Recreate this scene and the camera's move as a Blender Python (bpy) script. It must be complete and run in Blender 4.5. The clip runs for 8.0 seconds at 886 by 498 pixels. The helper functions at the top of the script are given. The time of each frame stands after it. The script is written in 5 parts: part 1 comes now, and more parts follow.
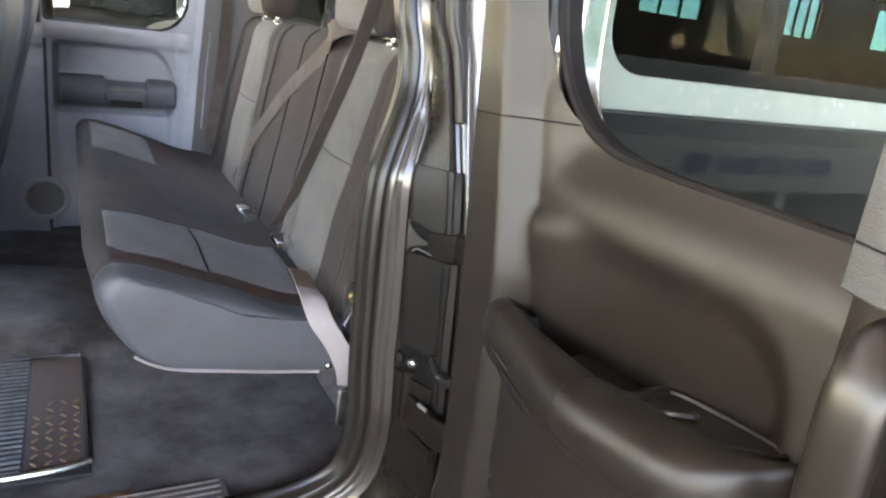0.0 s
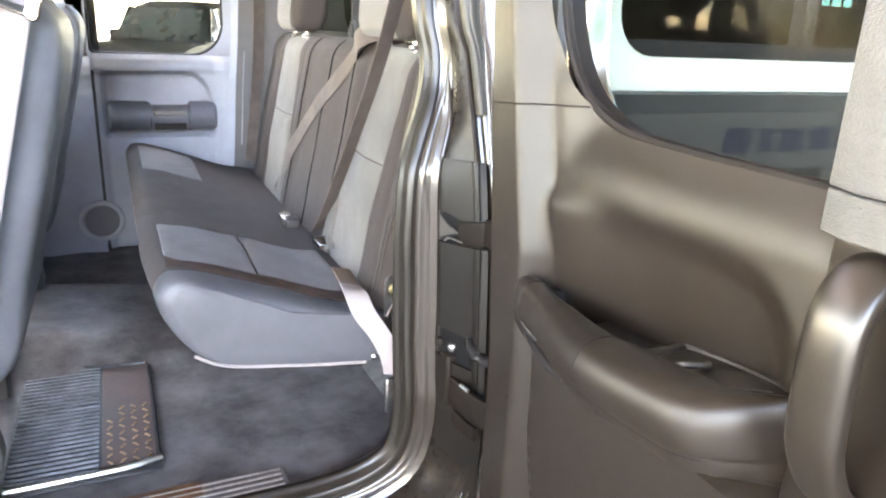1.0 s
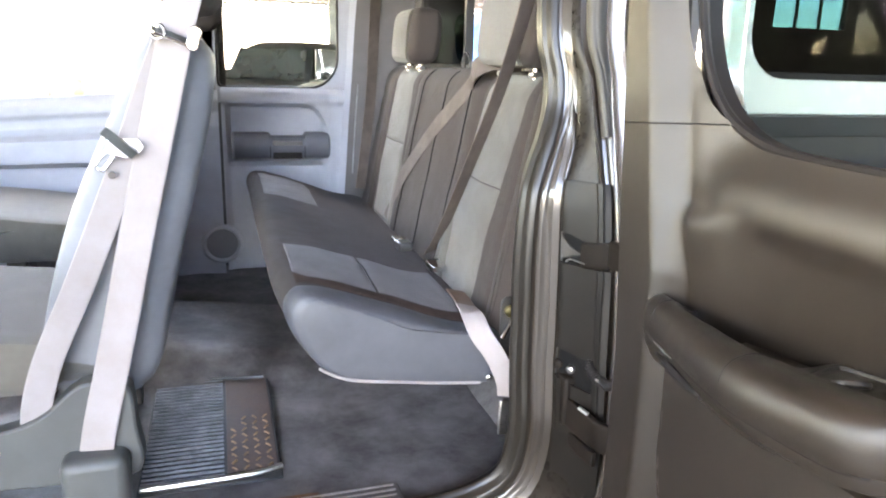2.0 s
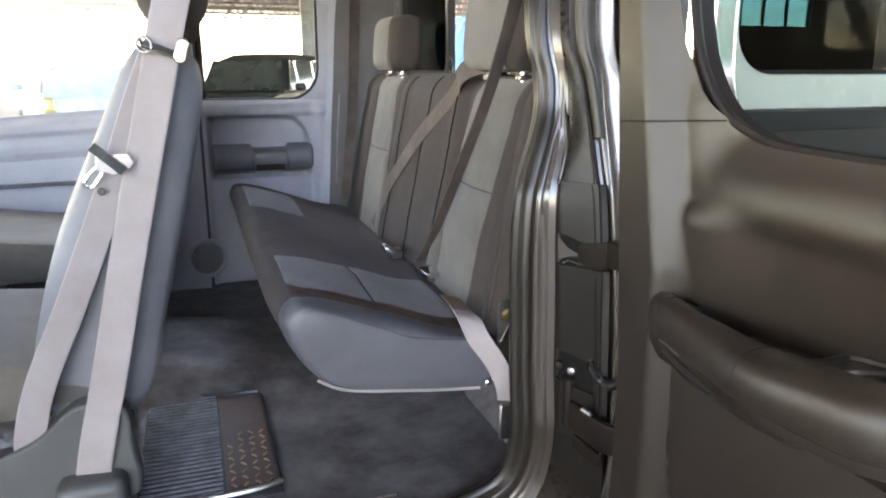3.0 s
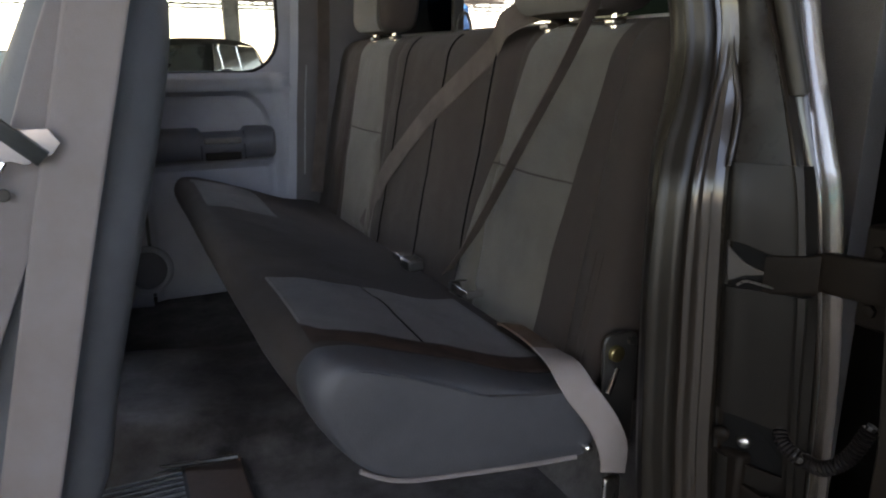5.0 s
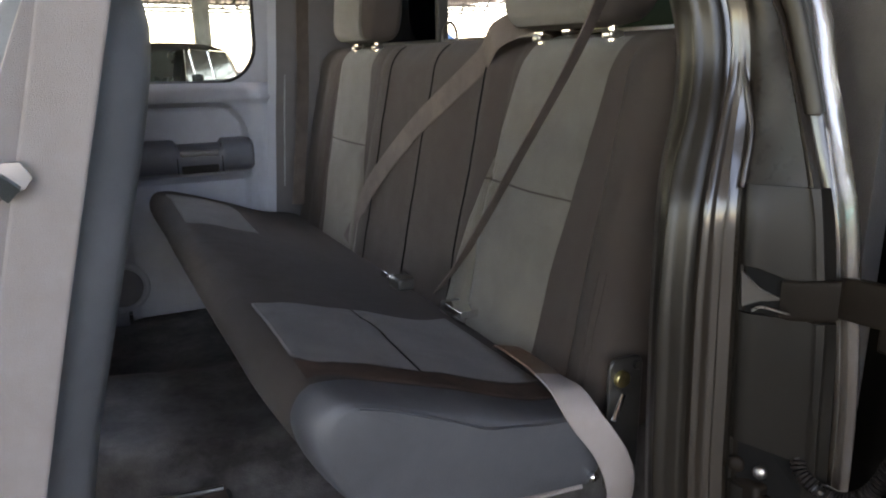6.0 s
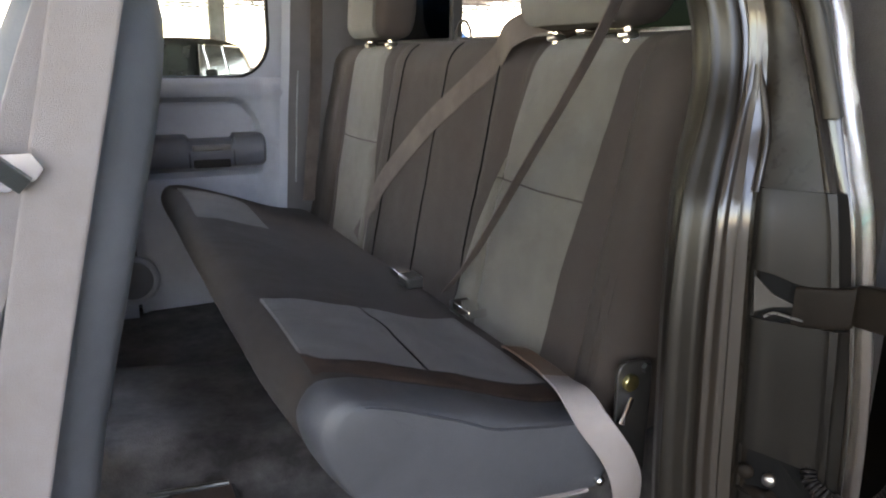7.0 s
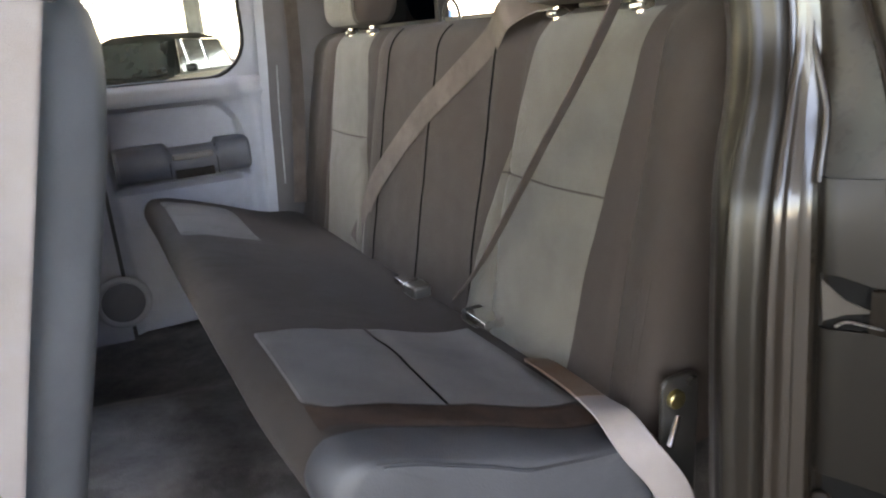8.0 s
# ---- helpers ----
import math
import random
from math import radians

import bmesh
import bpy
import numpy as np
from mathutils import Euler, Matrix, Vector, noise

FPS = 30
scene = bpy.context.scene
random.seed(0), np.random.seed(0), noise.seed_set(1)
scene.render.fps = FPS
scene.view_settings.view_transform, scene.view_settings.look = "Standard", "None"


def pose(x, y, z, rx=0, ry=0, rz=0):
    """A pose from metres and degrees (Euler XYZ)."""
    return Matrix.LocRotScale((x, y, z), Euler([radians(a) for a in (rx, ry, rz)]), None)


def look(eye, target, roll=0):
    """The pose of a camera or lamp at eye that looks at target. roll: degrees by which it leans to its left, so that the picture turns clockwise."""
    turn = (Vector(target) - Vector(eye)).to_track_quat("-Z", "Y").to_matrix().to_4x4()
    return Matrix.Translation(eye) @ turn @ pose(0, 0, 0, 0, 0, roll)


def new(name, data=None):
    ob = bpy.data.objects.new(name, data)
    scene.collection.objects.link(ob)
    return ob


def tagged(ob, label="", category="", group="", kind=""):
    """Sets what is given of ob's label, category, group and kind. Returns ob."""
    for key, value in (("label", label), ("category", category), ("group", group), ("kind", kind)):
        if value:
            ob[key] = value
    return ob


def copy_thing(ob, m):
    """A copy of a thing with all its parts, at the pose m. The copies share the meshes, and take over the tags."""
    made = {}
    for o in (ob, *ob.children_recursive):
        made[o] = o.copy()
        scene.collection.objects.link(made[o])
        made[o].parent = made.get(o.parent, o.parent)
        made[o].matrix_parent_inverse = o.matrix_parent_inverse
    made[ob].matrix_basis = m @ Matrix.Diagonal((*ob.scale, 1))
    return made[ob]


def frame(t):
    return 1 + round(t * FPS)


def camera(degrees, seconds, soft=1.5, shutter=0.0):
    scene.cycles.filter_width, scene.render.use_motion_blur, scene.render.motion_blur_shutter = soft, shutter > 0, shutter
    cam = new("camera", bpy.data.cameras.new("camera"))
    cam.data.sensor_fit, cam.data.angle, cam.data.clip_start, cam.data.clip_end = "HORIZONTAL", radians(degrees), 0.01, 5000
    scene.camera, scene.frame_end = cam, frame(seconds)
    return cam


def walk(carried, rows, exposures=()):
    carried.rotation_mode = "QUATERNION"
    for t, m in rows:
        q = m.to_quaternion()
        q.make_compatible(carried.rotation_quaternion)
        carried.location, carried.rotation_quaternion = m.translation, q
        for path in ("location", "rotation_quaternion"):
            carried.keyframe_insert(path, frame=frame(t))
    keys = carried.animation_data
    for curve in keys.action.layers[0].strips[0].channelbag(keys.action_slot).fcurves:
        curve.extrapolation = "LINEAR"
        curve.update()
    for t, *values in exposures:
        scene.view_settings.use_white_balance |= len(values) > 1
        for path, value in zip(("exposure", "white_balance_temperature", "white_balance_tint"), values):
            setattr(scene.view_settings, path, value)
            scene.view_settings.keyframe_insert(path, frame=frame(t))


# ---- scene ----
cam = camera(64.0, 8.0, soft=2.0, shutter=0.5)
PATH = [
    (0, (0.437, 0.414, 1.441), (1.358, 2.089, 0.851), 7.5),
    (0.5, (0.422, 0.383, 1.437), (1.269, 2.106, 0.877), 5.8),
    (1, (0.428, 0.346, 1.439), (1.236, 2.076, 0.845), 2.5),
    (1.5, (0.408, 0.345, 1.448), (1.083, 2.139, 0.876), 2.4),
    (2, (0.367, 0.342, 1.418), (0.95, 2.186, 0.91), 1.7),
    (3.3, (0.329, 0.368, 1.412), (0.976, 2.197, 0.925), -0.2),
    (3.5, (0.319, 0.382, 1.404), (0.961, 2.214, 0.924), 0.6),
    (4, (0.318, 0.508, 1.367), (0.979, 2.329, 0.873), 1.5),
    (4.5, (0.326, 0.712, 1.353), (1.008, 2.526, 0.861), -0.6),
    (4.7, (0.295, 0.768, 1.346), (1.05, 2.547, 0.832), -0.1),
    (6, (0.286, 0.881, 1.366), (1.168, 2.602, 0.852), -0.6),
    (6.5, (0.283, 0.879, 1.365), (1.147, 2.608, 0.85), -0.3),
    (7, (0.288, 0.885, 1.365), (1.145, 2.617, 0.848), 0.3),
    (7.5, (0.299, 0.911, 1.38), (1.156, 2.629, 0.819), -0.6),
    (8, (0.331, 0.996, 1.387), (1.179, 2.71, 0.801), -4.5),
]
EXPOSURES = [(t, e, k, 22) for t, e, k in ((0.0, 5.15, 8050), (0.5, 5.85, 8050), (1.0, 6.15, 8050), (1.5, 6.1, 8050), (2.0, 5.8, 8050), (3.5, 4.35, 8100), (4.5, 3.15, 8150), (6.0, 4.05, 8400), (7.0, 4.42, 8450), (7.5, 4.3, 8500), (8.0, 4.85, 8700))]
walk(cam, [(t, look(eye, target, roll)) for t, eye, target, roll in PATH], EXPOSURES)

# ---- world and light ----
world = bpy.data.worlds.new("world")
scene.world = world
world.use_nodes = True
wn = world.node_tree.nodes
sky = wn.new("ShaderNodeTexSky")
sky.sky_type = "NISHITA"
sky.sun_disc = False
sky.sun_elevation = radians(50)
sky.sun_rotation = radians(-60)
wn["Background"].inputs[1].default_value = 0.15
world.node_tree.links.new(sky.outputs[0], wn["Background"].inputs[0])
sun = new("sun", bpy.data.lights.new("sun", "SUN"))
sun.data.energy = 5.0
sun.data.angle = radians(0.6)
sun.data.color = (1.0, 0.95, 0.88)
sun.matrix_world = look((-6.0, 5.0, 8.0), (0, 0, 0))


# ---- materials ----
def material(name, colour, rough=0.6, metal=0.0, coat=0.0, grain=0.0, grain_size=900.0, vary=0.12, vary_size=6.0, spec=0.5, grain_kind="noise", tint=None, sheen=0.0, rough_vary=0.1, stretch=(1, 1, 1), coat_rough=0.04):
    m = bpy.data.materials.new(name)
    m.use_nodes = True
    n, l = m.node_tree.nodes, m.node_tree.links
    b = n["Principled BSDF"]
    co = n.new("ShaderNodeTexCoord")
    mp = n.new("ShaderNodeMapping")
    mp.inputs["Scale"].default_value = stretch
    l.new(co.outputs["Object"], mp.inputs[0])
    big = n.new("ShaderNodeTexNoise")
    big.inputs["Scale"].default_value = vary_size
    big.inputs["Detail"].default_value = 8
    big.inputs["Roughness"].default_value = 0.65
    l.new(mp.outputs[0], big.inputs["Vector"])
    mix = n.new("ShaderNodeMix")
    mix.data_type = "RGBA"
    c2 = tint or tuple(c * (1 - 2.2 * vary) for c in colour)
    mix.inputs["A"].default_value = (*[min(1, c * (1 + vary)) for c in colour], 1)
    mix.inputs["B"].default_value = (*c2, 1)
    ramp = n.new("ShaderNodeMapRange")
    ramp.inputs["From Min"].default_value = 0.35
    ramp.inputs["From Max"].default_value = 0.7
    l.new(big.outputs[0], ramp.inputs[0])
    l.new(ramp.outputs[0], mix.inputs["Factor"])
    l.new(mix.outputs["Result"], b.inputs["Base Color"])
    rr = n.new("ShaderNodeMapRange")
    rr.inputs["To Min"].default_value = max(0.02, rough - rough_vary)
    rr.inputs["To Max"].default_value = min(1, rough + rough_vary)
    fine = n.new("ShaderNodeTexNoise")
    fine.inputs["Scale"].default_value = vary_size * 9
    fine.inputs["Detail"].default_value = 5
    l.new(mp.outputs[0], fine.inputs["Vector"])
    l.new(fine.outputs[0], rr.inputs[0])
    l.new(rr.outputs[0], b.inputs["Roughness"])
    b.inputs["Metallic"].default_value = metal
    b.inputs["Coat Weight"].default_value = coat
    b.inputs["Coat Roughness"].default_value = coat_rough
    b.inputs["Specular IOR Level"].default_value = spec
    b.inputs["Sheen Weight"].default_value = sheen
    if grain:
        if grain_kind == "cells":
            g = n.new("ShaderNodeTexVoronoi")
            g.feature = "SMOOTH_F1"
        elif grain_kind == "weave":
            g = n.new("ShaderNodeTexWave")
            g.inputs["Distortion"].default_value = 1.5
        else:
            g = n.new("ShaderNodeTexNoise")
        g.inputs["Scale"].default_value = grain_size
        l.new(mp.outputs[0], g.inputs["Vector"])
        bump = n.new("ShaderNodeBump")
        bump.inputs["Strength"].default_value = grain
        bump.inputs["Distance"].default_value = 0.0015
        l.new(g.outputs[0], bump.inputs["Height"])
        l.new(bump.outputs[0], b.inputs["Normal"])
    return m


def glass(name, colour, transparent, rough=0.0, gloss=0.025):
    m = bpy.data.materials.new(name)
    m.use_nodes = True
    n, l = m.node_tree.nodes, m.node_tree.links
    n.remove(n["Principled BSDF"])
    tr = n.new("ShaderNodeBsdfTransparent")
    tr.inputs[0].default_value = (*[c * transparent for c in colour], 1)
    gl = n.new("ShaderNodeBsdfGlossy")
    gl.inputs["Roughness"].default_value = rough
    lw = n.new("ShaderNodeLayerWeight")
    lw.inputs[0].default_value = 0.5
    po = n.new("ShaderNodeMath")
    po.operation = "POWER"
    po.inputs[1].default_value = 5.0
    l.new(lw.outputs["Facing"], po.inputs[0])
    fr = n.new("ShaderNodeMath")
    fr.operation = "MULTIPLY_ADD"
    fr.inputs[1].default_value = 0.9
    fr.inputs[2].default_value = gloss
    l.new(po.outputs[0], fr.inputs[0])
    mx = n.new("ShaderNodeMixShader")
    l.new(fr.outputs[0], mx.inputs[0])
    l.new(tr.outputs[0], mx.inputs[1])
    l.new(gl.outputs[0], mx.inputs[2])
    l.new(mx.outputs[0], n["Material Output"].inputs[0])
    return m


# Body paint, lightened so the outer skin strip reads bright.
PAINT = material("mocha_paint", (0.36, 0.305, 0.26), rough=0.24, metal=0.8, coat=1.0, grain=0.08, grain_size=2500, vary=0.08, rough_vary=0.06)
# Darkened copy of the body paint; the jamb's shade is in its colour.
JAMB_SHADED = material("shaded_jamb_paint", (0.017, 0.0115, 0.0078), rough=0.42, metal=0.15, coat=0.85, coat_rough=0.12, vary=0.08, vary_size=9, rough_vary=0.04)
PILLAR_DARK = material("dark_pillar_plastic", (0.057, 0.0494, 0.0513), rough=0.5, grain=0.3, grain_size=700, grain_kind="cells", vary=0.14, vary_size=5)
# Darker, duller copy still, for shade on the jamb's face.
JAMB_FACE_SHADED = material("shaded_face_paint", (0.0105, 0.008, 0.006), rough=0.28, spec=0.15, vary=0.10, vary_size=9, rough_vary=0.04)
SEAL = material("dusty_seal_rubber", (0.0115, 0.0092, 0.007), spec=0.42, rough=0.36, vary=0.05, vary_size=3, rough_vary=0.02)
# Near-black that paints the pockets' shade and also draws the seat seams.
VOID = material("shade_and_seam_black", (0.005, 0.005, 0.005), rough=0.8, spec=0.1, vary=0.1)
HINGE = material("hinge_steel_paint", (0.0105, 0.0076, 0.0058), spec=0.12, rough=0.55, vary=0.2, vary_size=20, rough_vary=0.06)
STAIN = material("stained_webbing", (0.1292, 0.0684, 0.0365), rough=0.75, grain=0.8, grain_size=1200, vary=0.3, vary_size=14, tint=(0.1672, 0.1292, 0.1064))
# Near-black copy of door trim; shade on the open doors is in its colour.
TRIM_SHADED = material("shaded_titanium_trim", (0.0128, 0.0089, 0.0062), rough=0.37, spec=0.48, grain=0.22, grain_size=1500, grain_kind="cells", vary=0.08, vary_size=5)
TRIM_DARK = material("dark_trim", (0.1425, 0.133, 0.1292), rough=0.5, grain=0.5, grain_size=700, grain_kind="cells", vary=0.14, vary_size=5)
# Door trim on the far side, lightened for the haze and light there.
TRIM_FAR = material("far_lit_trim", (0.2858, 0.2936, 0.3328), rough=0.5, grain=0.4, grain_size=700, grain_kind="cells", vary=0.08, vary_size=5)
TRIM_NAVY = material("dark_blue_trim", (0.0855, 0.0893, 0.1064), rough=0.45, grain=0.4, grain_size=700, grain_kind="cells", vary=0.1)
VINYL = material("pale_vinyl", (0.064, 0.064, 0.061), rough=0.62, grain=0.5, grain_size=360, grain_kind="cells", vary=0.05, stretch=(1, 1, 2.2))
COVER = material("hinge_cover_plastic", (0.0075, 0.0062, 0.005), rough=0.42, spec=0.24, grain=0.1, grain_size=900, vary=0.15)
CHANNEL = material("brown_channel", (0.026, 0.0225, 0.0175), rough=0.5, vary=0.1)
BLACK = material("black_plastic", (0.0323, 0.0304, 0.0285), rough=0.38, grain=0.08, grain_size=900, vary=0.2)
RUBBER = material("rubber_seal", (0.0304, 0.0304, 0.0304), rough=0.33, vary=0.25, vary_size=20)
STEEL = material("steel", (0.55, 0.54, 0.52), rough=0.3, metal=1.0, vary=0.15, vary_size=40)
CHROME = material("chrome", (0.8, 0.8, 0.8), rough=0.12, metal=1.0, vary=0.05)
BRASS = material("yellow_zinc", (0.62, 0.52, 0.25), rough=0.35, metal=1.0, vary=0.15, vary_size=50)
CLOTH = material("charcoal_cloth", (0.0425, 0.0350, 0.0312), rough=0.9, grain=0.7, grain_size=900, vary=0.15, vary_size=4, tint=(0.0500, 0.0372, 0.0315), sheen=0.05, spec=0.2)
RUST = material("rusted_plate", (0.16, 0.075, 0.032), rough=0.75, grain=0.5, grain_size=500, vary=0.3, vary_size=22, tint=(0.07, 0.04, 0.025))
CLOTH_GREY = material("grey_cloth", (0.1117, 0.1007, 0.0830), rough=0.9, grain=0.8, grain_size=1100, vary=0.12, vary_size=7, sheen=0.2, spec=0.2)
CUSHION_GREY = material("cushion_cloth", (0.1026, 0.0931, 0.0893), rough=0.9, grain=0.8, grain_size=1100, vary=0.18, vary_size=7, sheen=0.2, spec=0.2)
HANDLE = material("smooth_handle", (0.0163, 0.0125, 0.0091), rough=0.33, spec=0.5, vary=0.03, rough_vary=0.02)
SOILED = material("soiled_cloth", (0.075, 0.047, 0.036), rough=0.9, grain=0.7, grain_size=900, vary=0.3, vary_size=16, tint=(0.0468, 0.0333, 0.0279), spec=0.2)
SEAT_VINYL = material("seat_side_vinyl", (0.0659, 0.0687, 0.0783), rough=0.55, grain=0.15, grain_size=500, grain_kind="cells", vary=0.12, vary_size=5)
FRONT_VINYL = material("front_seat_vinyl", (0.1258, 0.1329, 0.1458), rough=0.55, grain=0.12, grain_size=500, grain_kind="cells", vary=0.12, vary_size=5)
RIB = material("pale_rib", (0.1997, 0.2082, 0.2125), rough=0.45, vary=0.25, vary_size=20)
WEB = material("taupe_webbing", (0.2555, 0.2258, 0.2258), rough=0.7, grain=0.8, grain_size=1200, vary=0.12, vary_size=9, tint=(0.2378, 0.2021, 0.1902))
WEB_DARK = material("brown_webbing", (0.100, 0.077, 0.066), rough=0.7, grain=0.8, grain_size=1200, vary=0.2, vary_size=12)
CARPET = material("dirty_floor_vinyl", (0.0322, 0.0291, 0.0291), rough=0.44, grain=0.7, grain_size=260, vary=0.5, vary_size=8.5, tint=(0.1834, 0.1734, 0.1723), spec=0.35, rough_vary=0.2)
MAT_RUBBER = material("mat_rubber", (0.0182, 0.0198, 0.0243), rough=0.5, vary=0.25, vary_size=12)
MAT_BROWN = material("rusty_mat", (0.0646, 0.038, 0.0285), rough=0.55, vary=0.3, vary_size=18, tint=(0.057, 0.0418, 0.038))
MAT_TAN = material("tan_tread", (0.32, 0.19, 0.11), rough=0.6, vary=0.25, vary_size=30)
SHIELD = material("grey_seat_plastic", (0.0576, 0.0609, 0.0593), rough=0.5, grain=0.2, grain_size=700, grain_kind="cells", vary=0.1)
FRAME = material("window_black", (0.0133, 0.0114, 0.0114), rough=0.5, spec=0.15, vary=0.15)
# Body paint darkened for the bed side; its shade is in the colour.
BED_SHADED = material("shaded_bed_paint", (0.0076, 0.0066, 0.0057), rough=0.6, coat=0.55, coat_rough=0.03, spec=0.05, vary=0.06)
WHITE = material("white_gelcoat", (0.38, 0.3743, 0.3382), rough=0.25, coat=0.5, vary=0.04)
HEADLINER = material("headliner", (0.57, 0.57, 0.551), rough=0.95, grain=0.5, vary=0.06)
ASPHALT = material("yard_asphalt", (0.125, 0.112, 0.098), rough=0.9, grain=0.8, grain_size=60, vary=0.15, vary_size=0.8)
ROOFING = material("corrugated_roof", (0.608, 0.608, 0.589), rough=0.6, vary=0.12, vary_size=1.0)
CANOPY_SHEET = material("dark_roof_sheet", (0.12, 0.10, 0.085), rough=0.6, vary=0.15, vary_size=1.0)
GIRDER = material("grey_girder", (0.40, 0.39, 0.37), rough=0.6, vary=0.2, vary_size=3)
WALL = material("dark_wall", (0.050, 0.037, 0.027), rough=0.8, vary=0.2, vary_size=1)
YELLOW = material("yellow_paint", (0.55, 0.40, 0.08), rough=0.5, vary=0.15)
BLACKCAR = material("black_car_paint", (0.0152, 0.019, 0.019), rough=0.4, spec=0.2, coat=0.12, vary=0.1)
SILVERCAR = material("silver_car_paint", (0.42, 0.44, 0.46), rough=0.3, metal=0.6, coat=1.0, vary=0.06)
BLUE = material("blue_tarp", (0.03, 0.20, 0.55), rough=0.45, vary=0.25, vary_size=10)
BLUECAR = material("blue_car_paint", (0.36, 0.50, 0.66), rough=0.3, coat=1.0, vary=0.1)
TYRE = material("tyre_rubber", (0.02, 0.02, 0.02), rough=0.8, vary=0.2)
INK = material("blue_grey_ink", (0.06, 0.07, 0.17), rough=0.6, vary=0.1)
BOARD = material("pale_board", (0.30, 0.30, 0.29), rough=0.5, vary=0.06)
TEAL = glass("shed_glazing", (0.55, 0.95, 1.0), 0.9)
GLASS = glass("clear_glass", (0.95, 1.0, 0.97), 0.92)
TINTED = glass("tinted_glass", (0.97, 1.0, 0.97), 0.80)
DOORGLASS = glass("door_glass", (0.95, 1.0, 0.97), 0.90, gloss=0.001)
PRIVACY = glass("privacy_glass", (0.8, 1.0, 0.92), 0.035, gloss=0.014)
TOPGLASS = glass("cap_glass", (0.9, 1.0, 0.9), 0.011)
CARGLASS = material("car_window", (0.0266, 0.0361, 0.0342), rough=0.10, spec=0.4, coat=0.5, vary=0.25, vary_size=3, rough_vary=0.03)


# ---- helpers ----
def thing(name, label, category, at=(0, 0, 0), group="", kind=""):
    ob = new(name)
    ob.location = at
    bpy.context.view_layer.update()
    return tagged(ob, label, category, group, kind)


def part(name, bm, mat, parent, label="", smooth=True, bevel=0.0, segs=2, keep=False):
    me = bpy.data.meshes.new(name)
    bmesh.ops.recalc_face_normals(bm, faces=bm.faces)
    if smooth:
        for f in bm.faces:
            f.smooth = True
    bm.to_mesh(me)
    if not keep:
        bm.free()
    for mm in mat if isinstance(mat, (list, tuple)) else [mat]:
        me.materials.append(mm)
    ob = new(name, me)
    ob.parent = parent
    if parent is not None:
        off = Vector()
        p = parent
        while p is not None:
            off += p.location
            p = p.parent
        me.transform(Matrix.Translation(-off))
    if label:
        ob["label"] = label
    if smooth:
        me.set_sharp_from_angle(angle=radians(38))
    if bevel:
        md = ob.modifiers.new("bevel", "BEVEL")
        md.width, md.segments, md.limit_method, md.angle_limit = bevel, segs, "ANGLE", radians(35)
    return ob


def box(bm, x0, x1, y0, y1, z0, z1):
    v = [bm.verts.new((x, y, z)) for x in (x0, x1) for y in (y0, y1) for z in (z0, z1)]
    for f in ((0, 1, 3, 2), (4, 6, 7, 5), (0, 4, 5, 1), (2, 3, 7, 6), (0, 2, 6, 4), (1, 5, 7, 3)):
        bm.faces.new([v[i] for i in f])
    return bm


def boxes(*dims):
    bm = bmesh.new()
    for d in dims:
        box(bm, *d)
    return bm


def spline(pts, n):
    """n points along a smooth curve through pts, evenly by length."""
    p = [Vector(q) for q in pts]
    p = [p[0] * 2 - p[1]] + p + [p[-1] * 2 - p[-2]]
    dense = []
    for i in range(1, len(p) - 2):
        a, b, c, d = p[i - 1:i + 3]
        for k in range(24):
            t = k / 24
            dense.append(0.5 * (2 * b + (c - a) * t + (2 * a - 5 * b + 4 * c - d) * t * t + (3 * b - a - 3 * c + d) * t ** 3))
    dense.append(p[-2])
    acc = [0.0]
    for a, b in zip(dense, dense[1:]):
        acc.append(acc[-1] + (b - a).length)
    out, j = [], 0
    for k in range(n):
        s = acc[-1] * k / (n - 1)
        while j < len(acc) - 2 and acc[j + 1] < s:
            j += 1
        u = (s - acc[j]) / max(1e-9, acc[j + 1] - acc[j])
        out.append(dense[j].lerp(dense[j + 1], min(1, max(0, u))))
    return out


def loft(bm, rows, closed=True, caps=True):
    """Quads between rows of points; closed joins each row's end to its start."""
    vs = [[bm.verts.new(p) for p in r] for r in rows]
    n = len(rows[0])
    for a, b in zip(vs, vs[1:]):
        for i in range(n if closed else n - 1):
            j = (i + 1) % n
            bm.faces.new((a[i], a[j], b[j], b[i]))
    if closed and caps:
        bm.faces.new(vs[0][::-1])
        bm.faces.new(vs[-1])
    return vs


def tube(bm, pts, r, sides=8, flat=1.0):
    pts = [Vector(p) for p in pts]
    rows = []
    side = None
    for i, p in enumerate(pts):
        d = (pts[min(i + 1, len(pts) - 1)] - pts[max(i - 1, 0)]).normalized()
        if side is None:
            side = d.orthogonal().normalized()
        side = (side - d * side.dot(d)).normalized()
        up = d.cross(side)
        q = r[i] if isinstance(r, list) else r
        rows.append([p + q * (math.cos(a) * side + flat * math.sin(a) * up) for a in [2 * math.pi * k / sides for k in range(sides)]])
    loft(bm, rows)
    return bm


